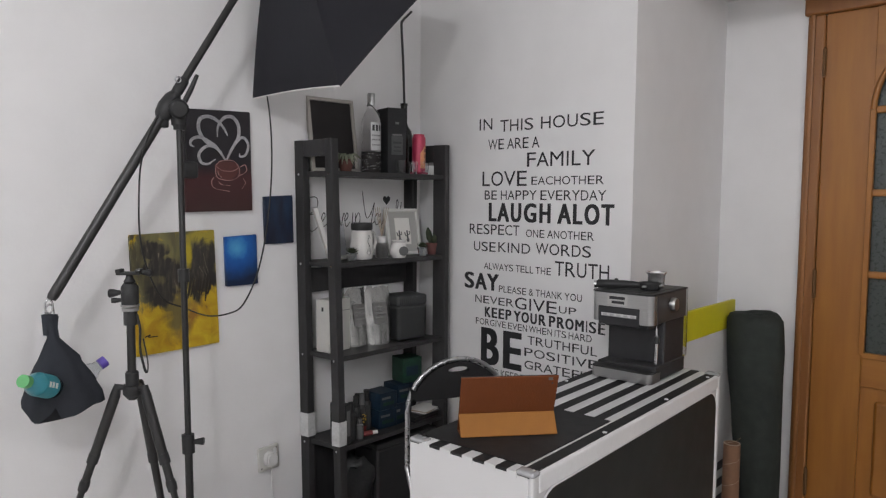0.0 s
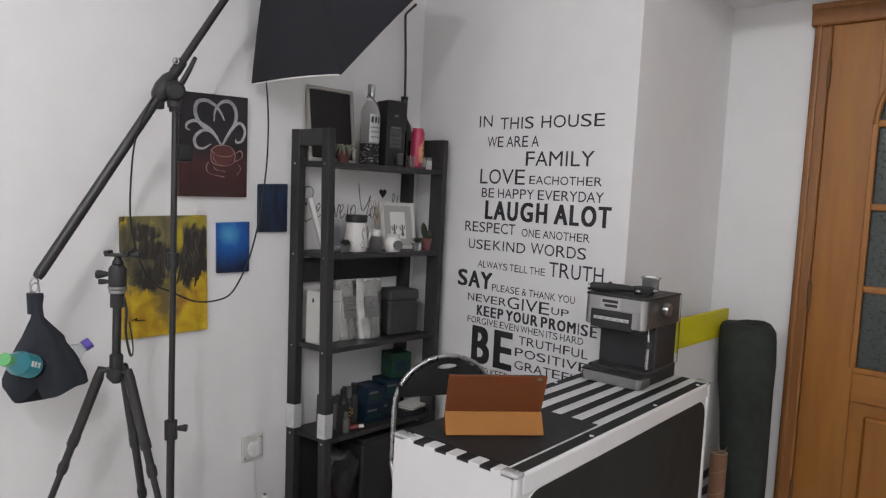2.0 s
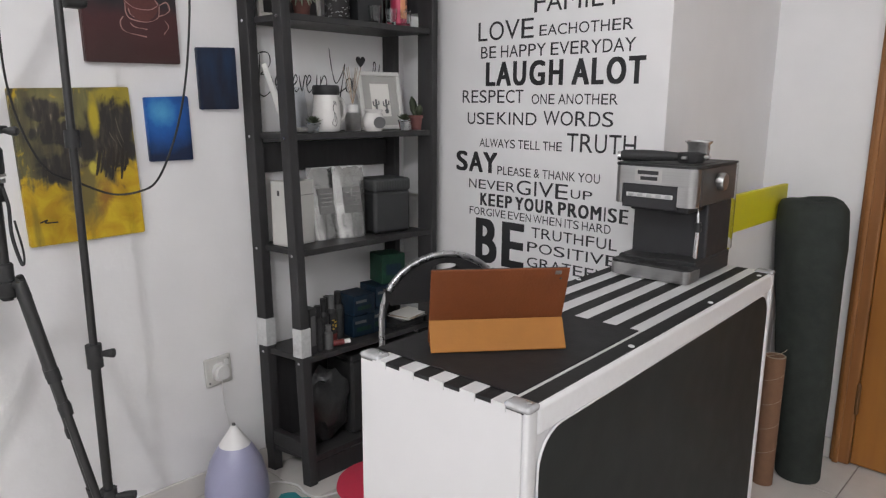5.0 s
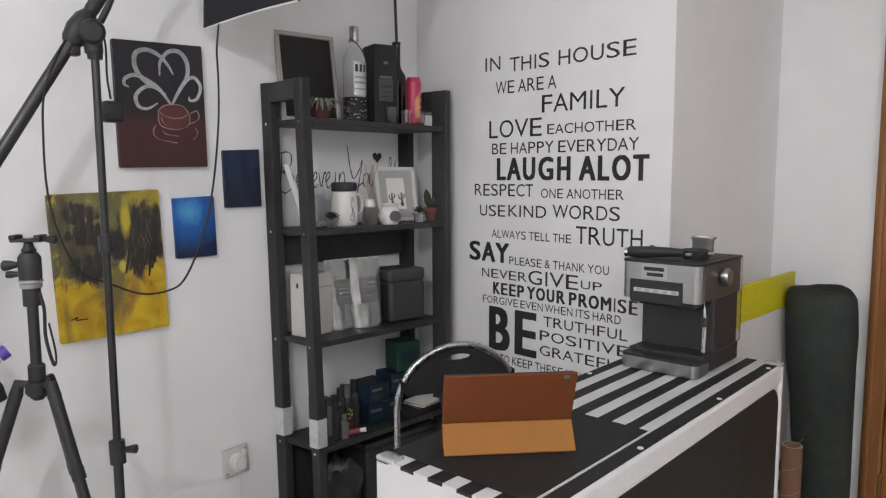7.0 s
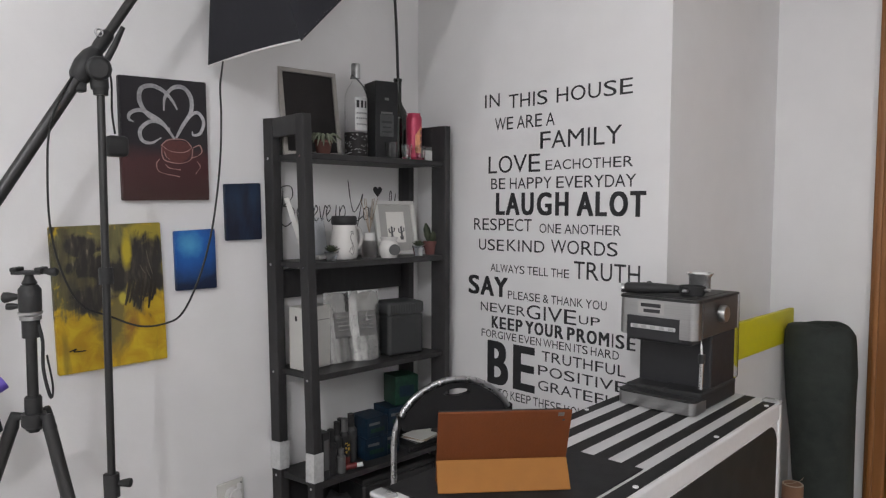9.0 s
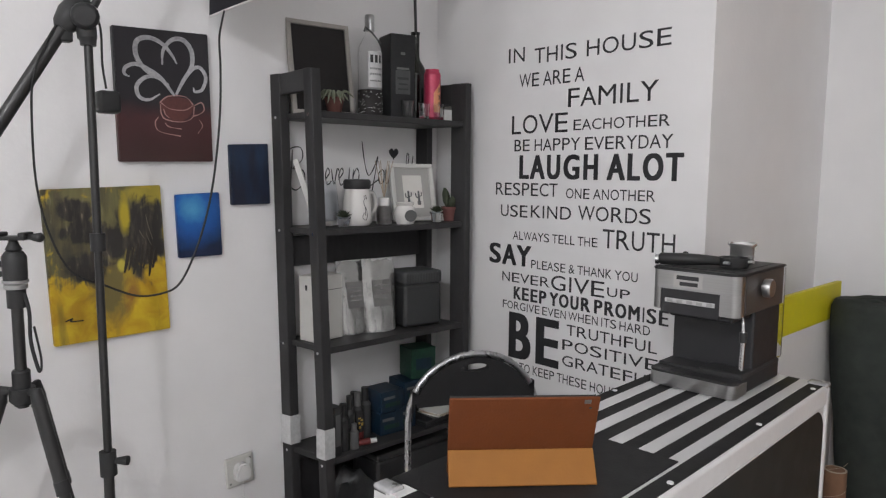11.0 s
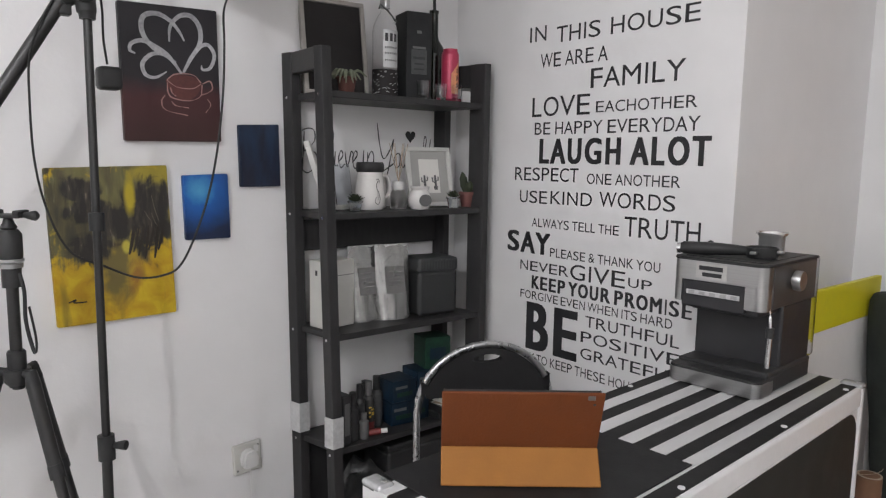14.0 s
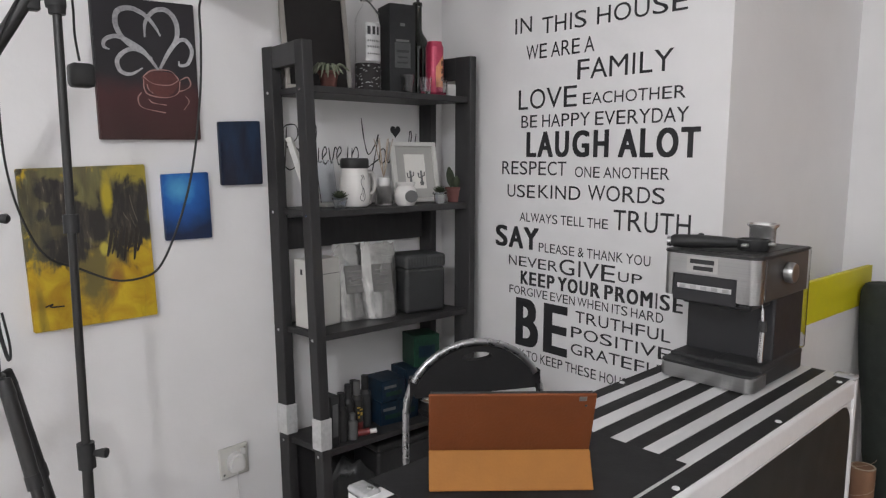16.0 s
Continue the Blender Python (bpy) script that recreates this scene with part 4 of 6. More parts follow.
M_DARKGLASS = mat("dark_bottle_glass", (0.012, 0.014, 0.010), 0.08, var=0.2)
bottle("wine_bottle", (-2.147, 2.103, 1.4905), [(0, 0), (0.036, 0), (0.037, 0.006), (0.037, 0.165), (0.033, 0.188), (0.018, 0.212), (0.0145, 0.225), (0.0145, 0.298), (0.016, 0.300), (0.016, 0.308), (0, 0.308)], M_DARKGLASS, "dark glass wine bottle")

stick = thing("thin_rod", (-2.147, 2.103, 1.7990), "thin black rod standing in the wine bottle, its tip bent", "rod")
part("rod", sweep(bmesh.new(), curve_through([(0, 0.002, 0), (-0.002, 0.000, 0.10), (-0.001, -0.006, 0.20), (-0.003, -0.013, 0.330), (-0.003, -0.004, 0.352), (-0.002, 0.016, 0.372), (0.0, 0.044, 0.398)], 5), 0.0054, 8), M_BLACKSATIN, stick)

can = thing("drink_can", (-2.030, 2.078, 1.4905), "tall pink energy drink can with peach print", "can")
part("body", lathe(bmesh.new(), [(0, 0.003), (0.022, 0), (0.0285, 0.010), (0.0285, 0.150), (0.023, 0.163), (0.024, 0.167), (0.021, 0.167), (0.020, 0.163), (0, 0.163)], 26), M_PINK, can)
bm = bmesh.new()
for k in range(8):
    a0, a1 = -0.55 + k * 0.13, -0.55 + (k + 1) * 0.13
    top = 0.088 + 0.04 * k / 8
    vs = [bm.verts.new((0.0289 * math.cos(a), 0.0289 * math.sin(a), z)) for a, z in ((a0, 0.025), (a1, 0.025), (a1, top + 0.005), (a0, top))]
    bm.faces.new(vs)
part("print", bm, M_PEACH, can, "peach coloured print")
for j, (z0, z1) in enumerate(((0.090, 0.106), (0.066, 0.082), (0.044, 0.058))):
    bm = bmesh.new()
    vs = [bm.verts.new((0.0292 * math.cos(a), 0.0292 * math.sin(a), z)) for a, z in ((0.10, z0), (0.42, z0 + 0.003), (0.42, z1 + 0.003), (0.10, z1))]
    bm.faces.new(vs)
    part("print", bm, M_INK, can)


def tumbler(x, y, r, h):
    g = thing("shot_glass", (x, y, 1.4905), "small clear shot glass on the top shelf", "glass", group="shot glasses")
    part("bowl", lathe(bmesh.new(), [(0, 0), (r * 0.75, 0), (r, h), (r * 0.90, h), (r * 0.74, h * 0.16), (0, h * 0.16)], 24), M_SHOT, g)


tumbler(-2.004, 1.948, 0.021, 0.054)
tumbler(-1.999, 2.016, 0.020, 0.050)
tumbler(-1.997, 2.078, 0.020, 0.050)
sb = thing("small_white_box", (-2.05, 2.150, 1.4905), "small white cardboard box", "box")
part("carton", B(-0.025, 0.025, -0.020, 0.024, 0, 0.040, bevel=0.002), M_WHITEPL, sb)

mug = thing("lidded_mug", pose(-2.055, 1.785, 1.1475, 0, 0, 10), "white ceramic mug with a black lid and a line drawing", "mug")
part("body", lathe(bmesh.new(), [(0, 0), (0.034, 0), (0.039, 0.004), (0.0428, 0.026), (0.0425, 0.048), (0.0395, 0.078), (0.0355, 0.108), (0.033, 0.110), (0, 0.110)], 30), M_CERAMIC, mug)
part("lid", lathe(bmesh.new(), [(0, 0.108), (0.037, 0.108), (0.0395, 0.112), (0.0395, 0.130), (0.036, 0.136), (0.0, 0.137)], 30), M_BLACK, mug, "black plastic lid")
part("handle", sweep(bmesh.new(), curve_through([(0.0, 0.034, 0.092), (0.0, 0.064, 0.096), (0.0, 0.077, 0.072), (0.0, 0.070, 0.040), (0.0, 0.038, 0.026)], 6), 0.0062, 10), M_CERAMIC, mug)
bm = bmesh.new()
for ln in ([(-0.30, 0.040), (-0.42, 0.026), (-0.20, 0.018), (-0.05, 0.030), (-0.14, 0.050), (-0.30, 0.062), (-0.34, 0.074), (-0.22, 0.084)], [(-0.10, 0.078), (-0.20, 0.090), (-0.34, 0.086)], [(-0.24, 0.058), (-0.20, 0.030)]):
    sweep(bm, [(0.0428 * math.cos(a.x), 0.0428 * math.sin(a.x), a.y) for a in curve_through(ln, 6)], 0.0008, 6)
part("drawing", bm, M_INK, mug)

mug.scale = (1.09, 1.09, 1.07)
mug2 = thing("white_mug", pose(-2.112, 1.842, 1.1475, 0, 0, 10), "white ceramic mug behind the lidded one", "mug")
part("body", lathe(bmesh.new(), [(0, 0), (0.032, 0), (0.036, 0.004), (0.036, 0.098), (0.033, 0.098), (0.033, 0.006), (0, 0.006)], 28), M_CERAMIC, mug2)
part("handle", sweep(bmesh.new(), curve_through([(0.0, 0.032, 0.084), (0.0, 0.054, 0.084), (0.0, 0.060, 0.060), (0.0, 0.052, 0.034), (0.0, 0.032, 0.026)], 6), 0.0055, 10), M_CERAMIC, mug2)

dif = thing("reed_diffuser", (-2.062, 1.898, 1.1475), "clear glass reed diffuser with a white collar", "diffuser")
part("jar", lathe(bmesh.new(), [(0, 0), (0.025, 0), (0.026, 0.004), (0.025, 0.050), (0.016, 0.064), (0.016, 0.07), (0, 0.07)], 22), M_FROST, dif)
part("collar", lathe(bmesh.new(), [(0, 0.060), (0.0185, 0.060), (0.0185, 0.086), (0.012, 0.087), (0, 0.087)], 20), M_WHITEPL, dif)
for k in range(6):
    a = k * 1.05
    part("reed", sweep(bmesh.new(), [(0, 0, 0.085), (0.028 * math.cos(a), 0.030 * math.sin(a), 0.205)], 0.0013, 6), M_CARDEDGE, dif)

bur = thing("oil_burner", pose(-2.015, 1.948, 1.1475, 0, 0, -20), "white ceramic oil burner with a round opening", "oil burner")
part("body", lathe(bmesh.new(), [(0, 0), (0.024, 0), (0.031, 0.016), (0.032, 0.030), (0.027, 0.046), (0.022, 0.052), (0.027, 0.060), (0.025, 0.062), (0.018, 0.056), (0, 0.054)], 26), M_CERAMIC, bur)
# solid grey disc: the shade inside the burner's opening, put in as colour
bm = bmesh.new()
slab(bm, [(0.006 + 0.0175 * math.cos(a / 18 * 2 * math.pi), 0.025 + 0.0165 * math.sin(a / 18 * 2 * math.pi)) for a in range(18)], 0.026, 0.0335, "x")
part("opening", bm, M_COLABEL, bur)

bur.scale = (1.15, 1.15, 1.15)
wb = thing("white_carton", pose(-2.098, 1.675, 0.7925, 0, 0, 8), "upright white product carton", "box")
part("carton", B(-0.036, 0.036, -0.058, 0.058, 0, 0.205, bevel=0.003), M_SOCKET, wb)
part("lid_line", B(0.0361, 0.0365, -0.056, 0.056, 0.158, 0.160), M_COLABEL, wb)
part("print", B(-0.006, 0.004, -0.0586, -0.0581, 0.160, 0.176), M_INK, wb)


def pouch(y, x, w, h, rz):
    p = thing("foil_pouch", pose(x, y, 0.7925, 0, -4, rz), "crumpled silver foil coffee pouch standing up", "pouch", group="foil pouches")
    bm = bmesh.new()
    rnd = random.Random(int(y * 1000))
    nu, nv = 8, 12
    for side in (1, -1):
        grid = []
        for j in range(nv + 1):
            v = j / nv
            row = []
            for i in range(nu + 1):
                u = i / nu
                th = 0.030 * (1 - v) ** 0.7 * math.sin(math.pi * min(max(u, 0.0), 1)) ** 0.5 + 0.0015
                th += rnd.uniform(-0.0022, 0.0022) * (0 if i in (0, nu) else 1)
                row.append(bm.verts.new((side * th, (u - 0.5) * w, v * h + rnd.uniform(-0.001, 0.001) * (j > 0))))
            grid.append(row)
        for j in range(nv):
            for i in range(nu):
                bm.faces.new((grid[j][i], grid[j][i + 1], grid[j + 1][i + 1], grid[j + 1][i]))
    part("bag", bm, M_FOIL, p)
    part("top_seal", B(-0.0016, 0.0022, -w / 2, w / 2, h - 0.022, h + 0.001, bevel=0.0005), M_SILVERLABEL, p)
    part("label", B(0.0325, 0.0333, -w * 0.26, w * 0.30, h * 0.34, h * 0.70, bevel=0.0003, m=pose(0, 0, 0, 0, -6, 0)), M_FOILWIN, p, "grey label with faint print")
    for k in range(4):
        part("label_print", B(0.0333, 0.0336, -w * 0.18, w * (0.24 - 0.05 * (k % 2)), h * (0.62 - 0.06 * k), h * (0.632 - 0.06 * k), m=pose(0, 0, 0, 0, -6, 0)), M_FOIL, p)


pouch(1.795, -2.092, 0.115, 0.238, -2)
pouch(1.880, -2.062, 0.118, 0.240, -10)

con = thing("storage_canister", pose(-2.070, 2.035, 0.7925, 0, 0, -8), "smoky dark plastic canister with a ribbed lid", "canister")
part("tub", B(-0.060, 0.060, -0.075, 0.075, 0, 0.150, bevel=0.012), M_SMOKE, con)
part("lid", B(-0.0615, 0.0615, -0.0765, 0.0765, 0.146, 0.192, bevel=0.010), M_DIMLABEL, con, "paler ribbed lid")
for k in range(13):
    part("rib", B(0.0612, 0.0621, -0.068 + k * 0.0108, -0.063 + k * 0.0108, 0.156, 0.184), M_SMOKE, con)
    
def small_bottle(x, y, r, h, body, cap, label):
    b = thing("small_bottle", (x, y, 0.4425), label, "bottle", group="small bottles on the shelf")
    part("body", lathe(bmesh.new(), [(0, 0), (r, 0), (r, h * 0.66), (r * 0.55, h * 0.74), (0, h * 0.74)], 18), body, b)
    part("cap", lathe(bmesh.new(), [(0, h * 0.72), (r * 0.6, h * 0.72), (r * 0.6, h), (0, h)], 16), cap, b)
    return b


small_bottle(-2.020, 1.700, 0.019, 0.150, M_BLACK, M_BLACK, "black squeeze bottle with a pointed cap")
small_bottle(-2.035, 1.735, 0.017, 0.165, M_SMOKE, M_BLACK, "dark bottle with a black cap")
small_bottle(-2.010, 1.735, 0.015, 0.080, M_COLABEL, M_COLABEL, "short pale tube with silver cap")
sc = small_bottle(-2.045, 1.775, 0.018, 0.165, M_BLACK, M_COLABEL, "black printed spray can with a red foot and grey top")
part("foot_band", lathe(bmesh.new(), [(0.0182, 0.001), (0.0186, 0.002), (0.0186, 0.034), (0.0182, 0.036)], 18), M_DULLRED, sc, "red band")
for k, (y, z, w, h) in enumerate(((-0.010, 0.082, 0.010, 0.004), (-0.002, 0.074, 0.010, 0.005), (-0.009, 0.064, 0.005, 0.007), (0.000, 0.058, 0.008, 0.010), (-0.008, 0.050, 0.006, 0.007))):
    part("print", B(0.0150, 0.0186, y, y + w, z, z + h, bevel=0.0004), M_GOLDPRINT, sc)
tb = thing("small_tube", pose(-2.012, 1.752, 0.4535, 0, 84, 60), "small red and white tube lying on the shelf", "tube")
part("body", lathe(bmesh.new(), [(0, 0), (0.010, 0), (0.010, 0.036), (0.006, 0.042), (0, 0.042)], 16), M_DULLRED, tb)
part("cap", lathe(bmesh.new(), [(0, 0.040), (0.0075, 0.040), (0.0075, 0.060), (0, 0.060)], 14), M_WHITEPL, tb)
small_bottle(-2.075, 1.825, 0.020, 0.165, M_DIMLABEL, M_BLACK, "grey bottle with a black cap")
small_bottle(-2.095, 1.795, 0.020, 0.150, M_SMOKE, M_BLACK, "smoky bottle with a black cap")
st = thing("card_reader_box", pose(-2.03, 1.655, 0.4425, 0, 0, 10), "narrow black box with white print", "box")
part("carton", B(-0.04, 0.04, -0.016, 0.016, 0, 0.155, bevel=0.002), M_BLACK, st)
part("print", B(0.0401, 0.0404, -0.010, 0.010, 0.03, 0.13), M_COLABEL, st)
for k, (yy, zz, h, m, l) in enumerate(((1.905, 0.4425, 0.075, M_NAVY, "dark blue printed carton"), (1.905, 0.5195, 0.070, M_NAVY, "dark blue printed carton"), (1.958, 0.4425, 0.085, M_NAVY, "dark blue printed carton"),
                                       (2.010, 0.5295, 0.075, M_NAVY, "dark blue printed carton"))):
    c = thing("carton", pose(-2.075, yy, zz, 0, 0, -6 + 4 * (k % 3)), l, "box", group="cartons on the shelf")
    part("box", B(-0.05, 0.05, -0.046, 0.046, 0, h, bevel=0.002), m, c)
    part("print", B(0.0502, 0.0506, -0.030, 0.030, h * 0.25, h * 0.45), M_GREEN, c)
    part("print", B(0.0502, 0.0506, -0.036, 0.010, h * 0.62, h * 0.75), M_COLABEL, c)
gb = thing("green_carton", pose(-2.075, 2.055, 0.6055, 0, 0, -12), "dark green printed carton on the blue ones", "box")
part("box", B(-0.045, 0.045, -0.048, 0.048, 0, 0.105, bevel=0.002), M_GREEN, gb)
part("print", B(0.0452, 0.0456, -0.03, 0.03, 0.03, 0.07), M_NAVY, gb)
fb = thing("flat_black_box", pose(-2.050, 2.090, 0.4425, 0, 0, 4), "flat black box under loose papers on the shelf", "box")
part("box_body", B(-0.055, 0.062, -0.080, 0.066, 0, 0.0215, bevel=0.002), M_CARTON, fb)
part("box_lid", B(-0.0565, 0.0635, -0.0815, 0.0675, 0.012, 0.0230, bevel=0.002), M_CARTON, fb)
pp = thing("paper_stack", pose(-2.045, 2.112, 0.4658, 0, 0, 10), "untidy pale papers on a flat black box", "papers")
for k, m in enumerate((M_COLABEL, M_PAPER, M_CARDEDGE, M_PAPER)):
    part("sheet", B(-0.048, 0.048, -0.058, 0.058, 0.0003 + k * 0.0032, 0.0028 + k * 0.0032, bevel=0.0005, m=pose(0.010, 0.004 * k, 0, 0, 0, (k * 37) % 25 - 12)), m, pp)
bb = thing("black_storage_box", (-2.083, 1.985, 0.0955), "black storage box on the lowest shelf", "box")
part("tub", B(-0.075, 0.072, -0.155, 0.185, 0, 0.270, bevel=0.01), M_BLACK, bb)
part("lid", B(-0.078, 0.075, -0.158, 0.188, 0.270, 0.292, bevel=0.005), M_BLACK, bb)
cb = thing("clear_bag", (-2.05, 1.745, 0.0955), "crumpled translucent grey plastic bag", "bag")
bm = bmesh.new()
rnd = random.Random(9)
bmesh.ops.create_icosphere(bm, subdivisions=3, radius=1)
for v in bm.verts:
    n = 1 + 0.35 * noise.noise(v.co * 2.2) + rnd.uniform(-0.05, 0.05)
    v.co = Vector((v.co.x * 0.055 * n, v.co.y * 0.085 * n, max(0.0, 0.13 + v.co.z * 0.13 * n)))
part("film", bm, mat("grey_plastic_film", (0.020, 0.021, 0.022), 0.35, var=0.5, scale=40, bump=0.6, bump_scale=40), cb)


# ---- striped counter ----
TZ = 0.806
M_GUARD = mat("silvery_plastic_guard", (0.50, 0.50, 0.51), 0.22, metal=0.35, var=0.25, scale=30)
counter = thing("striped_counter", pose(-0.985, 1.735, 0, 0, 0, 2.6), "white bar counter with striped top and black side panel", "counter")


def round_rect(y0, y1, z0, z1, r, n=6):
    out = []
    for cy, cz, a0 in ((y1 - r, z1 - r, 0), (y0 + r, z1 - r, 90), (y0 + r, z0 + r, 180), (y1 - r, z0 + r, 270)):
        for k in range(n + 1):
            a = math.radians(a0 + 90 * k / n)
            out.append((cy + r * math.cos(a), cz + r * math.sin(a)))
    return out


XA, XB, HY = -0.172, 0.184, 0.577
part("body", B(XA + 0.004, XB - 0.006, -HY + 0.006, HY - 0.006, 0.012, TZ - 0.008, bevel=0.004), M_WHITELAM, counter)
part("end_panel", B(XA, XB - 0.012, -HY, -HY + 0.0058, 0.010, TZ - 0.004, bevel=0.002), M_WHITELAM, counter, "plain white end panel")
part("end_panel", B(XA, XB - 0.012, HY - 0.0058, HY, 0.010, TZ - 0.004, bevel=0.002), M_WHITELAM, counter, "plain white end panel")
part("corner_post", B(XB - 0.012, XB, -HY, -HY + 0.026, 0.010, TZ - 0.003, bevel=0.004), M_WHITELAM, counter, "smooth white corner post")
part("corner_post", B(XB - 0.012, XB, HY - 0.020, HY, 0.010, TZ - 0.003, bevel=0.004), M_ALU, counter)
part("edge_rail", B(XB - 0.014, XB, -HY + 0.026, HY - 0.020, TZ - 0.047, TZ - 0.001, bevel=0.005), M_ALU, counter, "white aluminium top edge")
bm = bmesh.new()
slab(bm, round_rect(-HY + 0.036, HY - 0.030, 0.030, TZ - 0.051, 0.060), XB - 0.007, XB - 0.002, "x")
part("side_panel", bm, M_PANEL, counter, "matt black side panel with rounded corners")
bm = bmesh.new()
rr = round_rect(-HY + 0.033, HY - 0.027, 0.027, TZ - 0.048, 0.063)
sweep(bm, [(XB - 0.003, p[0], p[1]) for p in rr + rr[:1]], 0.0022, 6)
part("panel_bead", bm, M_ALU, counter)
part("top_board", B(XA, XB - 0.009, -HY, HY, TZ - 0.008, TZ, bevel=0.0015), M_VINYL, counter, "black vinyl top")
for x0, x1 in ((-0.140, -0.109), (-0.075, -0.043), (-0.008, 0.022), (0.056, 0.086), (0.117, 0.1432)):
    part("stripe", B(x0, x1, -HY + 0.001, HY - 0.004, TZ, TZ + 0.0012, bevel=0.0003), M_WHITELAM, counter, "white stripe")
    part("stripe_end", B(x0, x1, -HY - 0.0014, -HY + 0.0016, TZ - 0.012, TZ + 0.0012), M_WHITELAM, counter)
for y in (-0.220, 0.166, 0.504):
    part("rivet", lathe(bmesh.new(), [(0, 0), (0.006, 0), (0.0055, 0.0022), (0, 0.003)], 14, (0.166, y, TZ + 0.0002)), M_ALU, counter)
for y in (-0.500, 0.150, 0.50):
    part("rivet", lathe(bmesh.new(), [(0, 0), (0.006, 0), (0.0055, 0.0022), (0, 0.003)], 14, (XA + 0.012, y, TZ + 0.0002)), M_ALU, counter)
for cx, cy, sx in ((XA + 0.022, -HY + 0.014, -1), (XB - 0.022, -HY + 0.014, 1), (XB - 0.022, HY - 0.014, 1)):
    cap = part("corner_guard", B(cx - 0.024, cx + 0.024, cy - 0.016, cy + 0.016, TZ - 0.006, TZ + 0.006, bevel=0.0055), M_GUARD, counter, "silvery plastic corner guard")
    part("screw", lathe(bmesh.new(), [(0, 0), (0.0045, 0), (0.004, 0.002), (0, 0.0025)], 10, (cx + 0.010, cy + 0.004, TZ + 0.006)), M_STEEL, cap)

deskmat = thing("desk_mat", pose(-0.985, 1.735, TZ, 0, 0, 2.6), "thin black mat on the striped counter top", "mat")
part("sheet", B(XA + 0.004, 0.1385, -0.540, -0.134, 0.0014, 0.0040, bevel=0.001), M_VINYL, deskmat)


# ---- tablet in a folded leather case ----
TU = math.degrees(math.atan2(0.187, 0.154))
tab = thing("tablet_case", pose(-1.042, 1.235, TZ + 0.0042, 0, 0, TU), "brown leather tablet case folded as a stand", "tablet case")
TW = 0.243


def plate(p, q, t, bevel=0.002, x0=0.0, x1=TW):
    """A panel between two lines (depth, height), across the case."""
    (a, b), (c, d) = p, q
    ang, ln = math.degrees(math.atan2(d - b, c - a)), math.hypot(c - a, d - b)
    return box(bmesh.new(), x0, x1, 0, ln, 0, t, bevel=bevel, m=pose(0, a, b, ang, 0, 0))


part("stand_flap", plate((-0.009, 0.001), (0.024, 0.050), 0.004), M_LEATHERLIT, tab, "leather front flap in the lighter, lit tan")
part("back_cover", plate((0.046, 0.004), (-0.012, 0.152), 0.004, 0.0018), M_LEATHER, tab, "leather back cover, its overhang's shade in the dark brown")
part("tablet", plate((0.051, 0.006), (-0.0035, 0.1445), -0.008, 0.002, 0.004, TW - 0.004), M_BLACK, tab, "black tablet body")
part("base_flap", B(0.002, TW - 0.002, 0.003, 0.058, 0.0, 0.003, bevel=0.001), M_LEATHER, tab)
part("camera_hole", plate((-0.0061, 0.1405), (-0.0092, 0.1485), 0.0060, 0.0014, TW - 0.026, TW - 0.014), M_COLABEL, tab, "small pale cut-out")
part("lens_hole", plate((-0.0030, 0.1300), (-0.0050, 0.1345), 0.0046, 0.0012, TW - 0.017, TW - 0.012), M_INK, tab)


# ---- espresso machine ----
M_SIDE = mat("dark_grey_casing", (0.060, 0.056, 0.054), 0.34, var=0.2, scale=10)
mc = thing("espresso_machine", pose(-1.035, 2.167, TZ + 0.0014, 0, 0, 2.5), "steel-fronted black espresso machine with drip tray and steam wand", "coffee machine")


def front_plan(hw, front, back, r, x0=None, x1=None):
    """A plan with a flat front and rounded front corners, cut to a stretch of its width."""
    x0, x1 = (-hw if x0 is None else x0), (hw if x1 is None else x1)
    out = []
    if x0 <= -hw:
        out += [(-hw, back)] + [(-hw + r - r * math.cos(k * math.pi / 16), front + r - r * math.sin(k * math.pi / 16)) for k in range(9)]
    else:
        out += [(x0, back), (x0, front)]
    if x1 >= hw:
        out += [(hw - r + r * math.sin(k * math.pi / 16), front + r - r * math.cos(k * math.pi / 16)) for k in range(9)] + [(hw, back)]
    else:
        out += [(x1, front), (x1, back)]
    return out


def front_slab(plan, z0, z1, bevel=0.002):
    bm = bmesh.new()
    slab(bm, plan, z0, z1)
    es = [e for e in bm.edges if abs(e.verts[0].co.z - e.verts[1].co.z) < 1e-6]
    bmesh.ops.bevel(bm, geom=es, offset=bevel, segments=2, affect="EDGES")
    return bm


part("base", B(-0.1035, 0.1035, -0.128, 0.105, 0.004, 0.048, bevel=0.005), M_BLACK, mc)
part("drip_tray", front_slab(front_plan(0.105, -0.172, -0.100, 0.017), 0.003, 0.034), M_STEEL, mc, "brushed steel drip tray front")
grid = part("drip_grid", front_slab(front_plan(0.1045, -0.171, -0.050, 0.016), 0.0342, 0.0400, 0.0015), M_BLACK, mc, "black slotted grid")
for i in range(7):
    for j in range(3):
        part("slot", B(-0.080 + i * 0.025, -0.074 + i * 0.025, -0.155 + j * 0.030, -0.137 + j * 0.030, 0.0398, 0.0404), M_INK, grid)
part("tray_edge", B(0.0, 0.104, -0.128, 0.105, 0.040, 0.052, bevel=0.004), M_BLACK, mc)
for x in (-0.08, 0.08):
    for y in (-0.12, 0.08):
        part("foot", lathe(bmesh.new(), [(0, 0), (0.010, 0), (0.010, 0.006), (0, 0.006)], 12, (x, y, 0)), M_BLACK, mc)
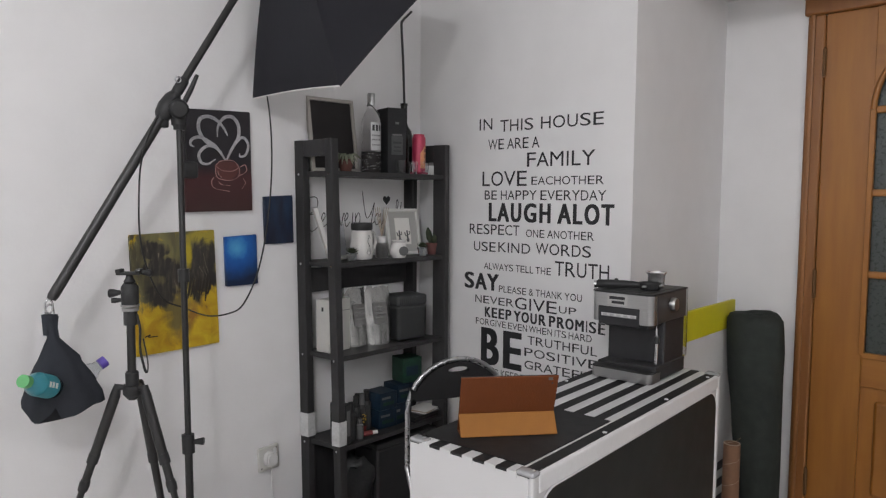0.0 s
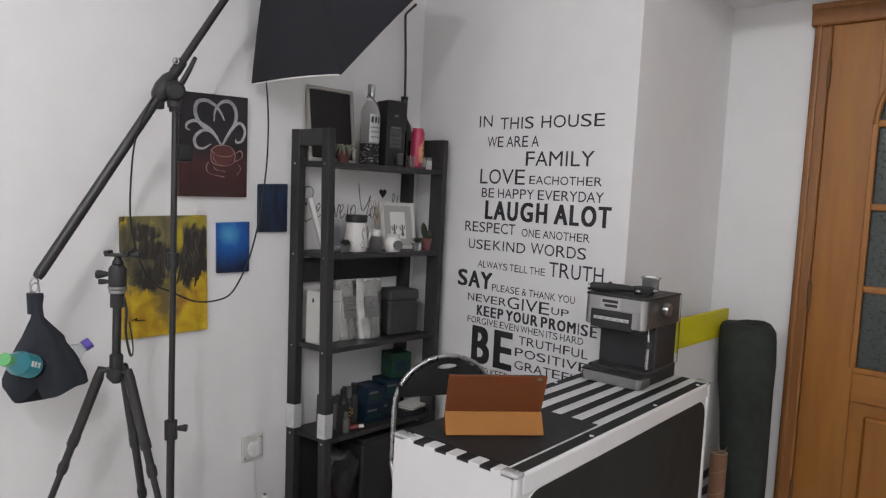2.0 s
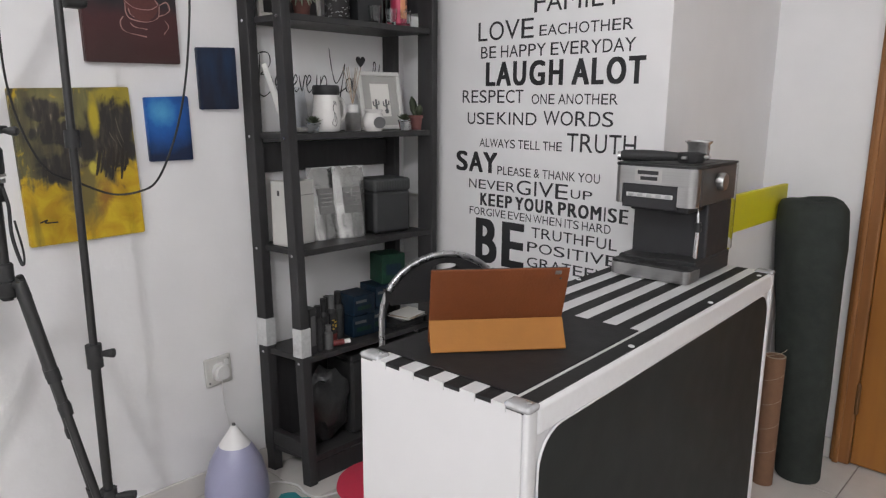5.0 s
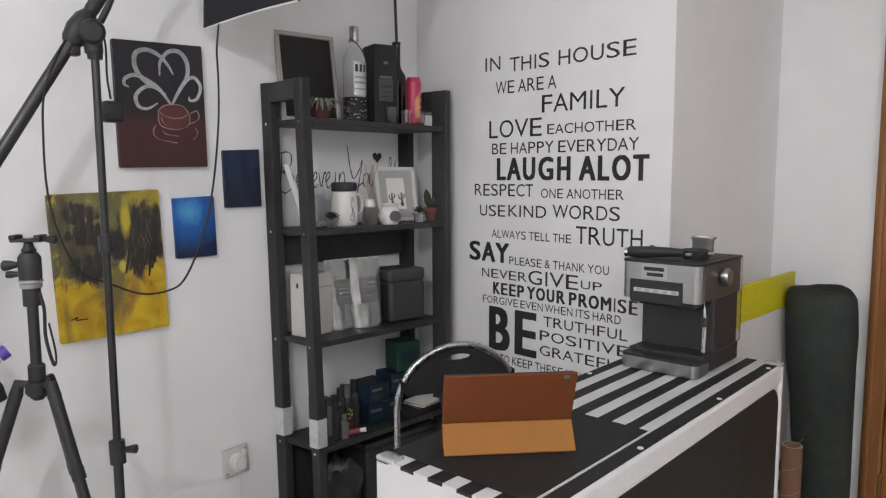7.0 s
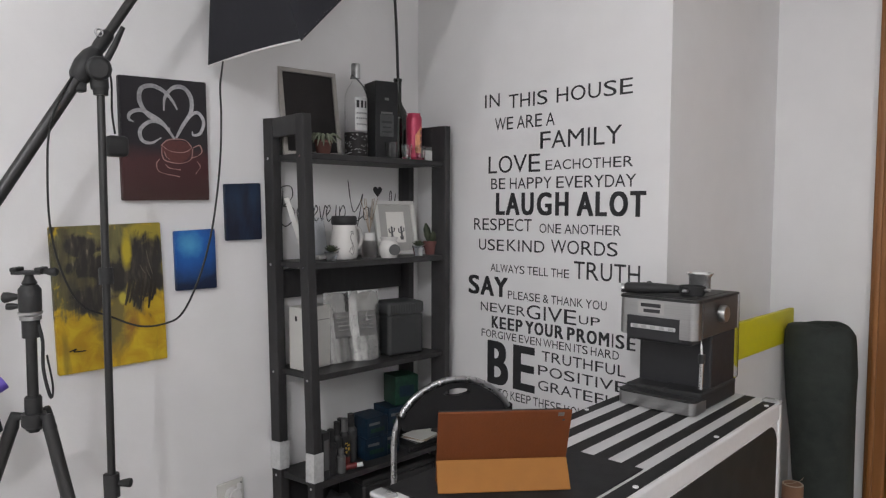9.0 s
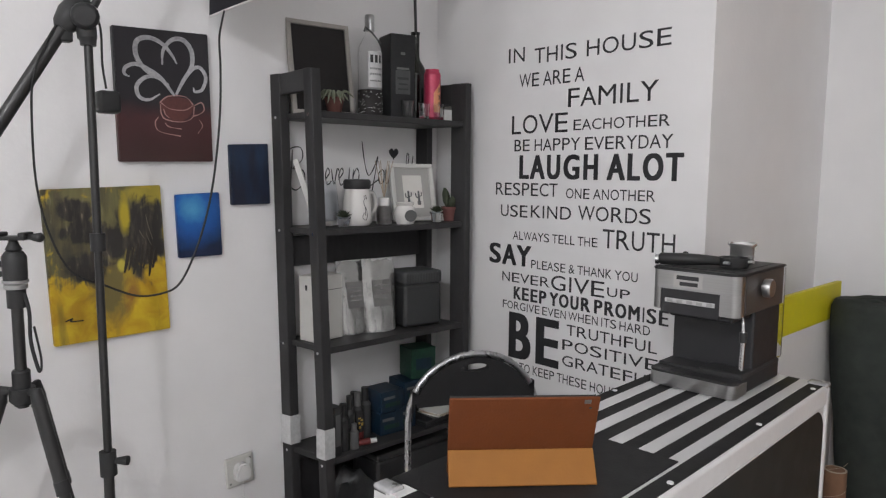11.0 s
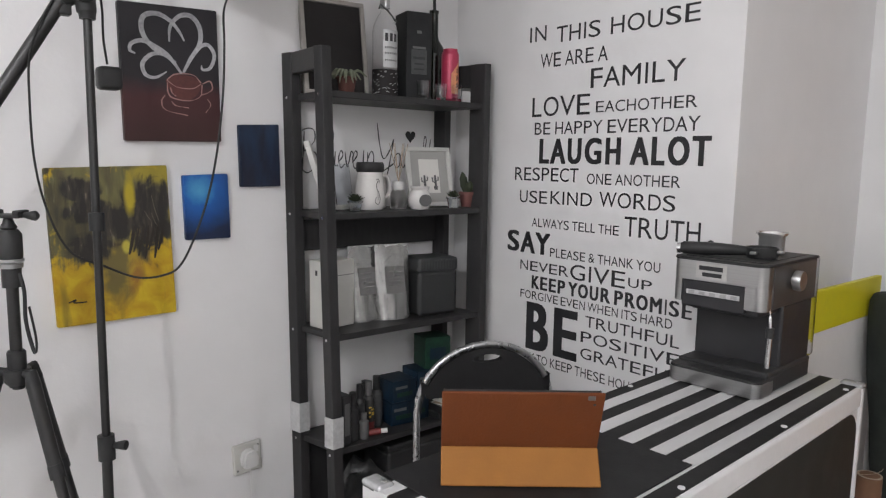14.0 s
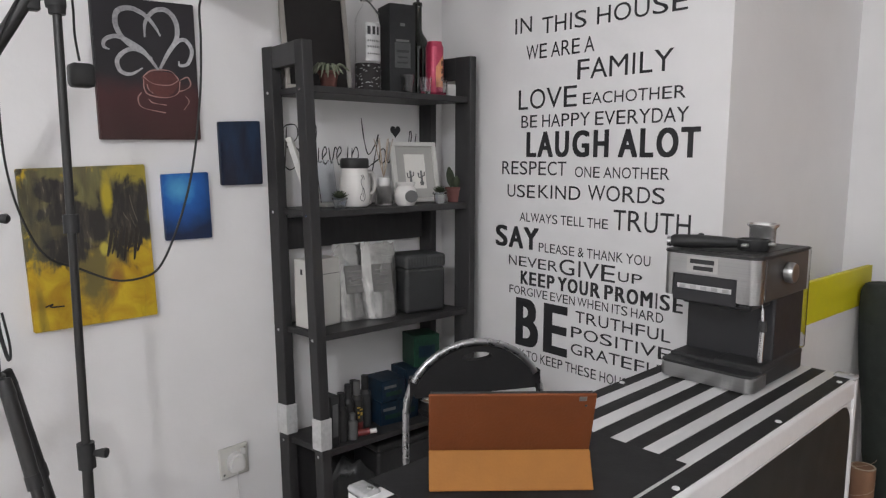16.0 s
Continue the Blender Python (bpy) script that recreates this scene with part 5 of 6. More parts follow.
part("column", B(-0.100, 0.099, -0.060, 0.104, 0.040, 0.192, bevel=0.005), M_INK, mc)
part("casing", B(-0.1035, 0.1035, -0.130, 0.105, 0.190, 0.283, bevel=0.003), M_SIDE, mc, "dark grey side casing")
part("top_fascia", front_slab(front_plan(0.105, -0.172, -0.140, 0.020), 0.2395, 0.283, 0.0012), M_STEEL, mc, "brushed steel front")
part("cheek", front_slab(front_plan(0.105, -0.172, -0.140, 0.020, None, -0.081), 0.189, 0.2397, 0.0012), M_STEEL, mc, "brushed steel cheek")
part("cheek", front_slab(front_plan(0.105, -0.172, -0.140, 0.020, 0.062, None), 0.190, 0.2397, 0.0012), M_STEEL, mc, "brushed steel cheek")
part("head_underside", B(-0.064, 0.088, -0.160, 0.10, 0.173, 0.1915, bevel=0.006), M_INK, mc)
cp = part("control_panel", B(-0.0808, 0.0618, -0.1705, -0.12, 0.180, 0.2393, bevel=0.002), M_INK, mc, "glossy black control panel")
part("button_strip", B(-0.070, 0.051, -0.1722, -0.1700, 0.207, 0.2175, bevel=0.001), M_SILVERLABEL, cp, "pale button strip")
for k in range(5):
    part("button", B(-0.064 + k * 0.024, -0.050 + k * 0.024, -0.1728, -0.1720, 0.2085, 0.2160, bevel=0.0003), M_STEEL, cp)
lb = part("label", B(-0.049, 0.021, -0.1727, -0.1717, 0.246, 0.279), M_TAG, mc, "pale name label")
part("label_print", B(-0.042, 0.012, -0.1733, -0.1726, 0.2640, 0.2735), M_INK, lb)
part("label_print", B(-0.034, 0.010, -0.1733, -0.1726, 0.2500, 0.2590), M_INK, lb)
part("top_plate", front_slab(front_plan(0.107, -0.174, 0.108, 0.020), 0.2832, 0.2895), M_BLACK, mc, "black top plate")
part("top_tray", B(-0.085, 0.085, -0.150, 0.09, 0.289, 0.2908, bevel=0.0006), M_BLACK, mc)
bm = bmesh.new()
lathe(bm, [(0, 0), (0.010, 0), (0.010, 0.004), (0.022, 0.006), (0.0225, 0.018), (0.020, 0.023), (0.0, 0.024)], 26)
bmesh.ops.rotate(bm, verts=bm.verts, matrix=Matrix.Rotation(math.pi / 2, 3, "Y"))
bmesh.ops.translate(bm, verts=bm.verts, vec=(0.1034, -0.033, 0.246))
part("knob", bm, M_STEEL, mc, "steel steam knob")
part("wand", sweep(bmesh.new(), curve_through([(0.086, -0.104, 0.192), (0.092, -0.109, 0.172), (0.095, -0.111, 0.145)], 5), [0.0022] * 5 + [0.004] * 6, 10), M_CHROME, mc, "chrome steam wand")
part("wand_grip", sweep(bmesh.new(), [(0.095, -0.111, 0.149), (0.095, -0.111, 0.126)], 0.0085, 12), M_SMOKE, mc)
part("wand_tip", sweep(bmesh.new(), [(0.095, -0.111, 0.128), (0.093, -0.111, 0.060)], [0.0056, 0.0062], 12), M_CHROME, mc)
part("water_tank", B(-0.095, 0.101, 0.107, 0.132, 0.048, 0.284, bevel=0.006), M_PLASTICCLEAR, mc, "clear water tank")

pf = thing("portafilter", pose(-1.032, 2.092, TZ + 0.0014 + 0.2910, 0, 0, 8), "black-handled portafilter lying on the machine", "portafilter")
part("handle", sweep(bmesh.new(), [(-0.112, -0.058, 0.0125), (-0.104, -0.056, 0.0145), (-0.055, -0.040, 0.0150), (-0.010, -0.022, 0.0150), (0.022, -0.008, 0.0140)], [0.0100, 0.0142, 0.0150, 0.0128, 0.0100], 14), M_BLACK, pf)
part("end_cap", sweep(bmesh.new(), [(-0.118, -0.060, 0.0122), (-0.110, -0.0575, 0.0126)], 0.0120, 14), M_CHROME, pf)
part("basket", lathe(bmesh.new(), [(0, 0), (0.030, 0), (0.034, 0.006), (0.034, 0.024), (0.031, 0.024), (0.029, 0.008), (0, 0.008)], 26, (0.048, 0.004, 0)), M_BLACK, pf)
part("lug", B(0.078, 0.094, -0.004, 0.010, 0.012, 0.019, bevel=0.002), M_STEEL, pf)
part("lug", B(0.036, 0.050, -0.042, -0.028, 0.010, 0.017, bevel=0.002), M_STEEL, pf)
scp = thing("coffee_scoop", pose(-1.10, 2.16, TZ + 0.0014 + 0.2910, 0, 0, 10), "black plastic scoop and tamper on the machine", "scoop")
part("scoop_handle", sweep(bmesh.new(), [(-0.03, 0, 0.006), (0.09, 0.015, 0.007)], 0.006, 10), M_BLACK, scp)
part("tamper", lathe(bmesh.new(), [(0, 0), (0.024, 0), (0.024, 0.008), (0.008, 0.014), (0.006, 0.020), (0, 0.022)], 22, (-0.035, -0.002, 0)), M_BLACK, scp)
cup = thing("steel_cup", (-1.010, 2.200, TZ + 0.0014 + 0.2910), "small polished steel cup on the machine", "cup")
part("cup_wall", lathe(bmesh.new(), [(0, 0), (0.026, 0), (0.028, 0.003), (0.029, 0.040), (0.035, 0.046), (0.035, 0.050), (0.031, 0.050), (0.026, 0.040), (0.025, 0.005), (0, 0.005)], 26), M_BRIGHT, cup)


# ---- folding chair ----
CN = math.degrees(math.atan2(0.35, 0.16))        # way of the backrest
ch = thing("folding_chair", pose(-1.642, 1.900, 0, 0, 0, CN), "folding chair with a black padded back and grey steel tube", "chair")
HWC, HC = 0.199, 0.795


def loop(h, hw, z0, lean=0.0):
    pts = [(-hw, 0, z0), (-hw, 0, h - hw * 0.92)]
    pts += [(-hw * math.cos(a * math.pi / 16), 0, h - hw * 0.92 + hw * 0.92 * math.sin(a * math.pi / 16)) for a in range(1, 16)]
    pts += [(hw, 0, h - hw * 0.92), (hw, 0, z0)]
    return [(x, y + lean * (h - z), z) for x, y, z in pts]


part("back_frame", sweep(bmesh.new(), loop(HC, HWC, 0.40), 0.0095, 12), M_TUBESTEEL, ch)
for x in (-HWC, HWC):
    part("front_leg", sweep(bmesh.new(), [(x, 0.0, 0.41), (x, -0.30, 0.012)], 0.0095, 10), M_TUBESTEEL, ch)
    part("rear_leg", sweep(bmesh.new(), [(x * 0.92, -0.28, 0.435), (x * 0.92, 0.06, 0.012)], 0.0095, 10), M_TUBESTEEL, ch)
for y in (-0.30, 0.06):
    part("foot_bar", sweep(bmesh.new(), [(-HWC, y, 0.0125), (HWC, y, 0.0125)], 0.0095, 10), M_TUBESTEEL, ch)
bm = bmesh.new()
inner = HWC - 0.010
zt = HC - 0.011
top = [(inner * math.cos(a * math.pi / 20), zt - inner * 0.92 + inner * 0.92 * math.sin(a * math.pi / 20)) for a in range(21)]
low = 0.652
outline = top + [(-inner, low + 0.05), (-inner * 0.92, low), (inner * 0.92, low), (inner, low + 0.05)]
hole = [(0.044 * math.cos(2 * math.pi * k / 20), zt - 0.030 + (0.014 if math.sin(2 * math.pi * k / 20) > 0 else 0.010) * math.sin(2 * math.pi * k / 20)) for k in range(20)]
verts_o = [[bm.verts.new((x, y, z)) for x, z in outline] for y in (-0.012, 0.012)]
verts_h = [[bm.verts.new((x, y, z)) for x, z in hole] for y in (-0.012, 0.012)]
for s in (0, 1):
    edges = []
    for ring in (verts_o[s], verts_h[s]):
        for i in range(len(ring)):
            edges.append(bm.edges.new((ring[i], ring[(i + 1) % len(ring)])))
    bmesh.ops.triangle_fill(bm, use_beauty=True, edges=edges)
for ring in (verts_o, verts_h):
    n = len(ring[0])
    for i in range(n):
        bm.faces.new((ring[0][i], ring[0][(i + 1) % n], ring[1][(i + 1) % n], ring[1][i]))
part("backrest", bm, M_VINYL, ch, "black padded back with a handle slot")
part("seat", B(-0.185, 0.185, -0.375, -0.015, 0.432, 0.462, bevel=0.012), M_VINYL, ch, "black padded seat")
part("seat_bar", sweep(bmesh.new(), [(-HWC, -0.03, 0.425), (HWC, -0.03, 0.425)], 0.008, 10), M_TUBESTEEL, ch)


# ---- softbox on a boom stand ----
E0, KN, P1 = Vector((-1.990, 0.632, 1.112)), Vector((-1.964, 0.968, 1.673)), Vector((-1.940, 1.290, 2.203))
bs = thing("boom_light_stand", (-1.875, 0.985, 0), "black boom light stand with a softbox at its end", "light stand")
O = Vector((-1.875, 0.985, 0))


def rel(*ps):
    return [Vector(p) - O for p in ps]


part("lower_pole", sweep(bmesh.new(), rel((-1.884, 0.966, 0.10), (-1.912, 0.974, 0.66)), 0.0115, 14), M_BLACKSATIN, bs)
part("upper_pole", sweep(bmesh.new(), rel((-1.910, 0.974, 0.62), (-1.950, 0.985, 1.640)), 0.0092, 14), M_BLACKSATIN, bs)
part("collar", sweep(bmesh.new(), rel((-1.910, 0.974, 0.615), (-1.913, 0.974, 0.672)), 0.0185, 14), M_BLACK, bs)
part("collar_knob", sweep(bmesh.new(), rel((-1.904, 0.984, 0.648), (-1.884, 1.004, 0.650), (-1.880, 1.008, 0.650)), [0.006, 0.011, 0.011], 10), M_BLACK, bs)
part("collar", sweep(bmesh.new(), rel((-1.930, 0.980, 1.135), (-1.932, 0.980, 1.175)), 0.0165, 14), M_BLACK, bs)
part("leg_hub", sweep(bmesh.new(), rel((-1.890, 0.968, 0.258), (-1.893, 0.969, 0.305)), 0.0195, 14), M_BLACK, bs)
part("hub_knob", sweep(bmesh.new(), rel((-1.880, 0.980, 0.285), (-1.862, 1.000, 0.288), (-1.848, 1.016, 0.288)), [0.006, 0.0095, 0.0105], 10), M_BLACK, bs)
part("brace_hub", sweep(bmesh.new(), rel((-1.884, 0.966, 0.075), (-1.885, 0.966, 0.105)), 0.019, 14), M_BLACK, bs)
for a in (20, 140, 260):
    d = Vector((math.cos(math.radians(a)), math.sin(math.radians(a)), 0)) * 0.27
    leg = part("leg", sweep(bmesh.new(), rel(Vector((-1.891, 0.968, 0.282)) + d * 0.07, Vector((-1.891, 0.968, 0.012)) + d), 0.0085, 10, squash=0.6), M_BLACKSATIN, bs)
    part("foot", sweep(bmesh.new(), rel(Vector((-1.891, 0.968, 0.026)) + d * 0.95, Vector((-1.891, 0.968, 0.010)) + d * 1.02), 0.011, 10), M_BLACK, leg)
    part("brace", sweep(bmesh.new(), rel(Vector((-1.885, 0.966, 0.090)) + d * 0.06, Vector((-1.891, 0.968, 0.137)) + d * 0.50), 0.006, 8), M_BLACKSATIN, bs)
d = (P1 - E0).normalized()
part("boom_arm", sweep(bmesh.new(), rel(E0, E0 + d * 0.012, KN + d * 0.01), [0.0118, 0.0146, 0.0142], 16), M_BLACKSATIN, bs)
part("boom_extension", sweep(bmesh.new(), rel(KN - d * 0.02, P1), 0.0112, 14), M_BLACKSATIN, bs)
part("boom_lock", sweep(bmesh.new(), rel(KN + d * 0.030, KN + d * 0.042, KN + d * 0.078, KN + d * 0.084), [0.0150, 0.0165, 0.0160, 0.0125], 14), M_BLACK, bs)
cl = part("clamp_body", sweep(bmesh.new(), rel(KN - d * 0.060, KN - d * 0.050, KN - d * 0.020, KN + d * 0.012, KN + d * 0.030), [0.017, 0.024, 0.029, 0.025, 0.016], 16), M_BLACK, bs, "black plastic clamp")
part("clamp_yoke", sweep(bmesh.new(), rel((-1.949, 0.985, 1.590), (-1.949, 0.985, 1.602), (-1.950, 0.984, 1.606), (-1.952, 0.980, 1.660)), [0.0165, 0.0175, 0.0205, 0.0225], 14), M_BLACK, cl)
hub = Vector((-1.956, 0.984, 1.654))
out = Vector((0.93, -0.30, -0.15)).normalized()
part("clamp_knob", sweep(bmesh.new(), rel(hub + out * 0.004, hub + out * 0.018, hub + out * 0.024, hub + out * 0.036, hub + out * 0.041), [0.022, 0.024, 0.0295, 0.0280, 0.021], 14), M_BLACK, cl, "round black locking knob")
part("clamp_lever", sweep(bmesh.new(), rel(hub + Vector((0.022, 0.012, 0.020)), hub + Vector((0.030, 0.028, 0.056)), hub + Vector((0.036, 0.046, 0.100))), [0.0115, 0.0110, 0.0080], 12, squash=0.7), M_BLACK, cl)
part("clamp_jaw", B(-0.014, 0.014, -0.013, 0.013, -0.030, 0.026, bevel=0.004, m=Matrix.Translation(Vector((-1.968, 0.944, 1.625)) - O)), M_BLACK, cl)
part("wing_screw", sweep(bmesh.new(), [KN - O + d * 0.060 + Vector((0.012, -0.014 + 0.009 * math.sin(k / 12 * 2 * math.pi), 0.014 + 0.009 * math.cos(k / 12 * 2 * math.pi))) for k in range(13)], 0.0024, 8, False), M_CHROME, cl, "bright wire wing screw")
part("safety_ring", sweep(bmesh.new(), [E0 - O + Vector((0, 0.010 * math.sin(k / 12 * 2 * math.pi) - 0.006, -0.018 + 0.020 * math.cos(k / 12 * 2 * math.pi))) for k in range(13)], 0.0026, 8, False), M_CHROME, bs, "steel snap ring")

sbx = thing("softbox", (-1.900, 1.355, 2.375), "large black softbox with a pale rim hung from the boom", "softbox")
SO = Vector((-1.900, 1.355, 2.375))
A, Bc, V = Vector((-2.144, 1.356, 1.742)), Vector((-1.650, 1.352, 1.736)), Vector((0, 0.47, 0.46))
rim = [A, Bc, Bc + V, A + V]
nrm = Vector((0, -0.70, 0.714))
back = [SO + Vector((sx * 0.055, 0, 0)) + V.normalized() * sy * 0.055 - nrm * 0.02 for sx, sy in ((-1, -1), (1, -1), (1, 1), (-1, 1))]
for i in range(4):
    j = (i + 1) % 4
    bm = bmesh.new()
    n = 8
    g = []
    for v in range(n + 1):
        row = []
        for u in range(n + 1):
            s, t = u / n, v / n
            p = (rim[i].lerp(rim[j], s)).lerp(back[i].lerp(back[j], s), t)
            p = p + nrm * (0.030 * math.sin(math.pi * t) * (0.6 + 0.4 * math.sin(math.pi * s)))
            mid = (rim[i] + rim[j]) / 2
            p = p + (((rim[0] + rim[2]) / 2) - mid).normalized() * (0.012 * math.sin(math.pi * s) * (1 - t))
            row.append(bm.verts.new(p - SO))
        g.append(row)
    for v in range(n):
        for u in range(n):
            bm.faces.new((g[v][u], g[v][u + 1], g[v + 1][u + 1], g[v + 1][u]))
    part("fabric_side", bm, M_FABRIC, sbx, "black nylon side")
    m2 = ((rim[0] + rim[2]) / 2 - (rim[i] + rim[j]) / 2).normalized()
    edge = [rim[i].lerp(rim[j], k / 8) + m2 * 0.012 * math.sin(math.pi * k / 8) - SO for k in range(9)]
    part("rim_piping", sweep(bmesh.new(), [p - nrm * 0.003 for p in edge], 0.0030, 8), M_WHITEPL if i == 0 else M_FABRIC, sbx, "white rim piping" if i == 0 else "black rim piping")
bm = bmesh.new()
q = [rim[0].lerp(rim[2], 0.05), rim[1].lerp(rim[3], 0.05), rim[2].lerp(rim[0], 0.05), rim[3].lerp(rim[1], 0.05)]
vs = [bm.verts.new(p - SO + nrm * 0.008) for p in q] + [bm.verts.new(p - SO + nrm * 0.011) for p in q]
bm.faces.new(vs[:4])
bm.faces.new(vs[4:])
for k in range(4):
    bm.faces.new((vs[k], vs[(k + 1) % 4], vs[4 + (k + 1) % 4], vs[4 + k]))
part("diffuser", bm, mat("white_diffuser_cloth", (0.74, 0.74, 0.74), 0.8, var=0.05), sbx, "white diffuser cloth")
part("lamp_holder", sweep(bmesh.new(), [nrm * -0.03, nrm * 0.10], [0.050, 0.042], 18), M_BLACK, sbx)
part("bracket", sweep(bmesh.new(), [P1 - SO, Vector((-1.896, 1.27, 2.31)) - SO, nrm * 0.06], 0.016, 12), M_BLACK, sbx)

# power cable with a hanging plug
M_CORD = mat("black_rubber_cord", (0.012, 0.012, 0.012), 0.6, var=0.2)
cab = thing("power_cable", (-2.10, 1.15, 1.0), "thin black power cable looping from the softbox to the boom clamp", "cable")
CO = Vector((-2.10, 1.15, 1.0))
cpts = [(-2.045, 1.352, 1.737), (-1.965, 1.306, 1.688), (-1.896, 1.266, 1.634), (-1.881, 1.260, 1.560), (-1.868, 1.249, 1.450), (-1.858, 1.228, 1.320), (-1.850, 1.203, 1.221), (-1.843, 1.170, 1.134), (-1.868, 1.140, 1.055),
        (-1.900, 1.111, 1.028), (-1.950, 1.065, 1.020), (-1.975, 1.000, 1.050), (-1.975, 0.936, 1.085), (-1.988, 0.898, 1.170), (-1.991, 0.877, 1.284), (-1.972, 0.871, 1.425), (-1.952, 0.873, 1.506), (-1.952, 0.895, 1.573),
        (-1.960, 0.930, 1.635), (-1.965, 0.960, 1.675)]
part("cord", sweep(bmesh.new(), curve_through([Vector(p) - CO for p in cpts], 7), 0.0026, 8), M_CORD, cab)
part("plug_cord", sweep(bmesh.new(), curve_through([Vector(p) - CO for p in ((-1.975, 1.000, 1.690), (-1.990, 1.024, 1.640), (-2.000, 1.028, 1.56), (-2.000, 1.034, 1.505))], 6), 0.0026, 8), M_CORD, cab)
part("plug", box(bmesh.new(), -0.022, 0.022, -0.026, 0.026, -0.052, 0.0, bevel=0.010, m=Matrix.Translation(Vector((-2.000, 1.036, 1.500)) - CO)), M_BLACK, cab, "black moulded plug")

# weight bag with two bottles
wbg = thing("weight_bag", (-1.998, 0.628, 1.064), "black cloth bag hung from the boom as a counterweight", "bag")
bm = bmesh.new()
rows = [(0.0, -0.023, 0.024, 0.010), (-0.030, -0.019, 0.022, 0.013), (-0.060, -0.018, 0.026, 0.016), (-0.080, -0.033, 0.050, 0.022), (-0.116, -0.055, 0.098, 0.034), (-0.132, -0.066, 0.104, 0.038), (-0.160, -0.084, 0.130, 0.042), (-0.190, -0.100, 0.156, 0.042), (-0.222, -0.113, 0.184, 0.034), (-0.246, -0.114, 0.194, 0.018)]
hem = [(-0.20, 0.010), (-0.117, 0.010), (-0.070, -0.034), (-0.020, -0.014), (0.005, 0.004), (0.012, -0.030), (0.070, -0.026), (0.125, -0.014), (0.165, -0.012), (0.30, 0.004)]


def hem_at(y):
    """How far the lower edge of the bag hangs down, along its width."""
    y = (y - 0.006) / 0.70
    for (y0, h0), (y1, h1) in zip(hem, hem[1:]):
        if y0 <= y <= y1:
            return h0 + (h1 - h0) * (y - y0) / (y1 - y0)
    return 0.0


rings, seg = [], 44
for z, a, b, th in rows:
    ring, a, b = [], a * 0.70 + 0.006, b * 0.70 + 0.006
    for k in range(seg):
        t = 2 * math.pi * k / seg
        y = (a + b) / 2 + (b - a) / 2 * math.cos(t)
        wob = 0.011 * noise.noise(Vector((y * 26, z * 24, math.sin(t) * 2)))
        sag = 1.35 * hem_at(y) if z < -0.23 else 0.4 * hem_at(y) if z < -0.21 else 0
        ring.append(bm.verts.new((th * math.sin(t) * (1 + 8 * wob) + wob, y, z + sag)))
    rings.append(ring)
for r0, r1 in zip(rings, rings[1:]):
    for k in range(seg):
        bm.faces.new((r0[k], r0[(k + 1) % seg], r1[(k + 1) % seg], r1[k]))
bm.faces.new(rings[0])
bm.faces.new(list(reversed(rings[-1])))
part("cloth", bm, M_BAG, wbg)
part("strap", sweep(bmesh.new(), [(0, 0.000, -0.050), (0, 0.001, -0.010), (0, 0.002, 0.006)], [0.016, 0.019, 0.021], 12, squash=0.5), M_BAG, wbg)
part("hook", sweep(bmesh.new(), [(0.0, 0.002 + 0.011 * math.sin(k / 12 * 2 * math.pi), 0.012 + 0.022 * math.cos(k / 12 * 2 * math.pi)) for k in range(13)], 0.0023, 8, False), M_CHROME, wbg, "steel snap hook")


def water_bottle(name, place, body, cap, label, extra=None):
    b = thing(name, place, label, "bottle")
    part("body", lathe(bmesh.new(), [(0, 0), (0.026, 0), (0.030, 0.006), (0.028, 0.03), (0.030, 0.06), (0.030, 0.085), (0.014, 0.115), (0.013, 0.122), (0, 0.122)], 22), M_PLASTICCLEAR, b)
    part("cap", lathe(bmesh.new(), [(0, 0.120), (0.0165, 0.120), (0.0165, 0.140), (0, 0.141)], 18), cap, b)
    if extra:
        part("label", lathe(bmesh.new(), [(0.0306, 0.020), (0.0312, 0.022), (0.0312, 0.078), (0.0306, 0.080)], 22), extra, b, "aqua printed label")
    return b


wa = water_bottle("aqua_bottle", pose(-1.964, 0.622, 0.876, 68, 0, 42), None, M_GREENCAP, "small aqua-labelled water bottle with a green cap stuck in the bag", M_AQUA)
for k, z in enumerate((0.034, 0.050, 0.064)):
    part("print", B(0.0300, 0.0316, -0.006, 0.008, z, z + 0.009), M_PAPER, wa)
water_bottle("clear_bottle", pose(-2.010, 0.656, 0.846, -60, 0, 0), None, M_PURPLECAP, "small clear water bottle with a purple cap stuck in the bag")


# ---- camera tripod ----
tp = thing("camera_tripod", (-1.911, 0.8105, 0), "black camera tripod with a ball head and no camera", "tripod")
part("centre_column", sweep(bmesh.new(), [(0, 0, 0.815), (0, 0, 1.075)], 0.0115, 16), M_BLACKSATIN, tp)
part("sleeve", sweep(bmesh.new(), [(0, 0, 0.82), (0, 0, 0.852), (0, 0, 0.858), (0, 0, 0.893), (0, 0, 0.897)], [0.0165, 0.0165, 0.0180, 0.0180, 0.0150], 16), M_BLACK, tp)
part("yoke", sweep(bmesh.new(), [(0, 0, 0.825), (0, 0, 0.832), (0, 0, 0.858)], [0.020, 0.0255, 0.0255], 18), M_BLACK, tp)
part("silver_ring", sweep(bmesh.new(), [(0, 0, 1.070), (0, 0, 1.079)], 0.0225, 18), M_STEEL, tp, "silver panning ring")
part("column_collar", sweep(bmesh.new(), [(0, 0, 1.030), (0, 0, 1.068)], 0.0185, 16), M_BLACK, tp)
part("silver_ring", sweep(bmesh.new(), [(0, 0, 1.083), (0, 0, 1.0885)], 0.0250, 18), M_STEEL, tp, "silver base ring of the head")
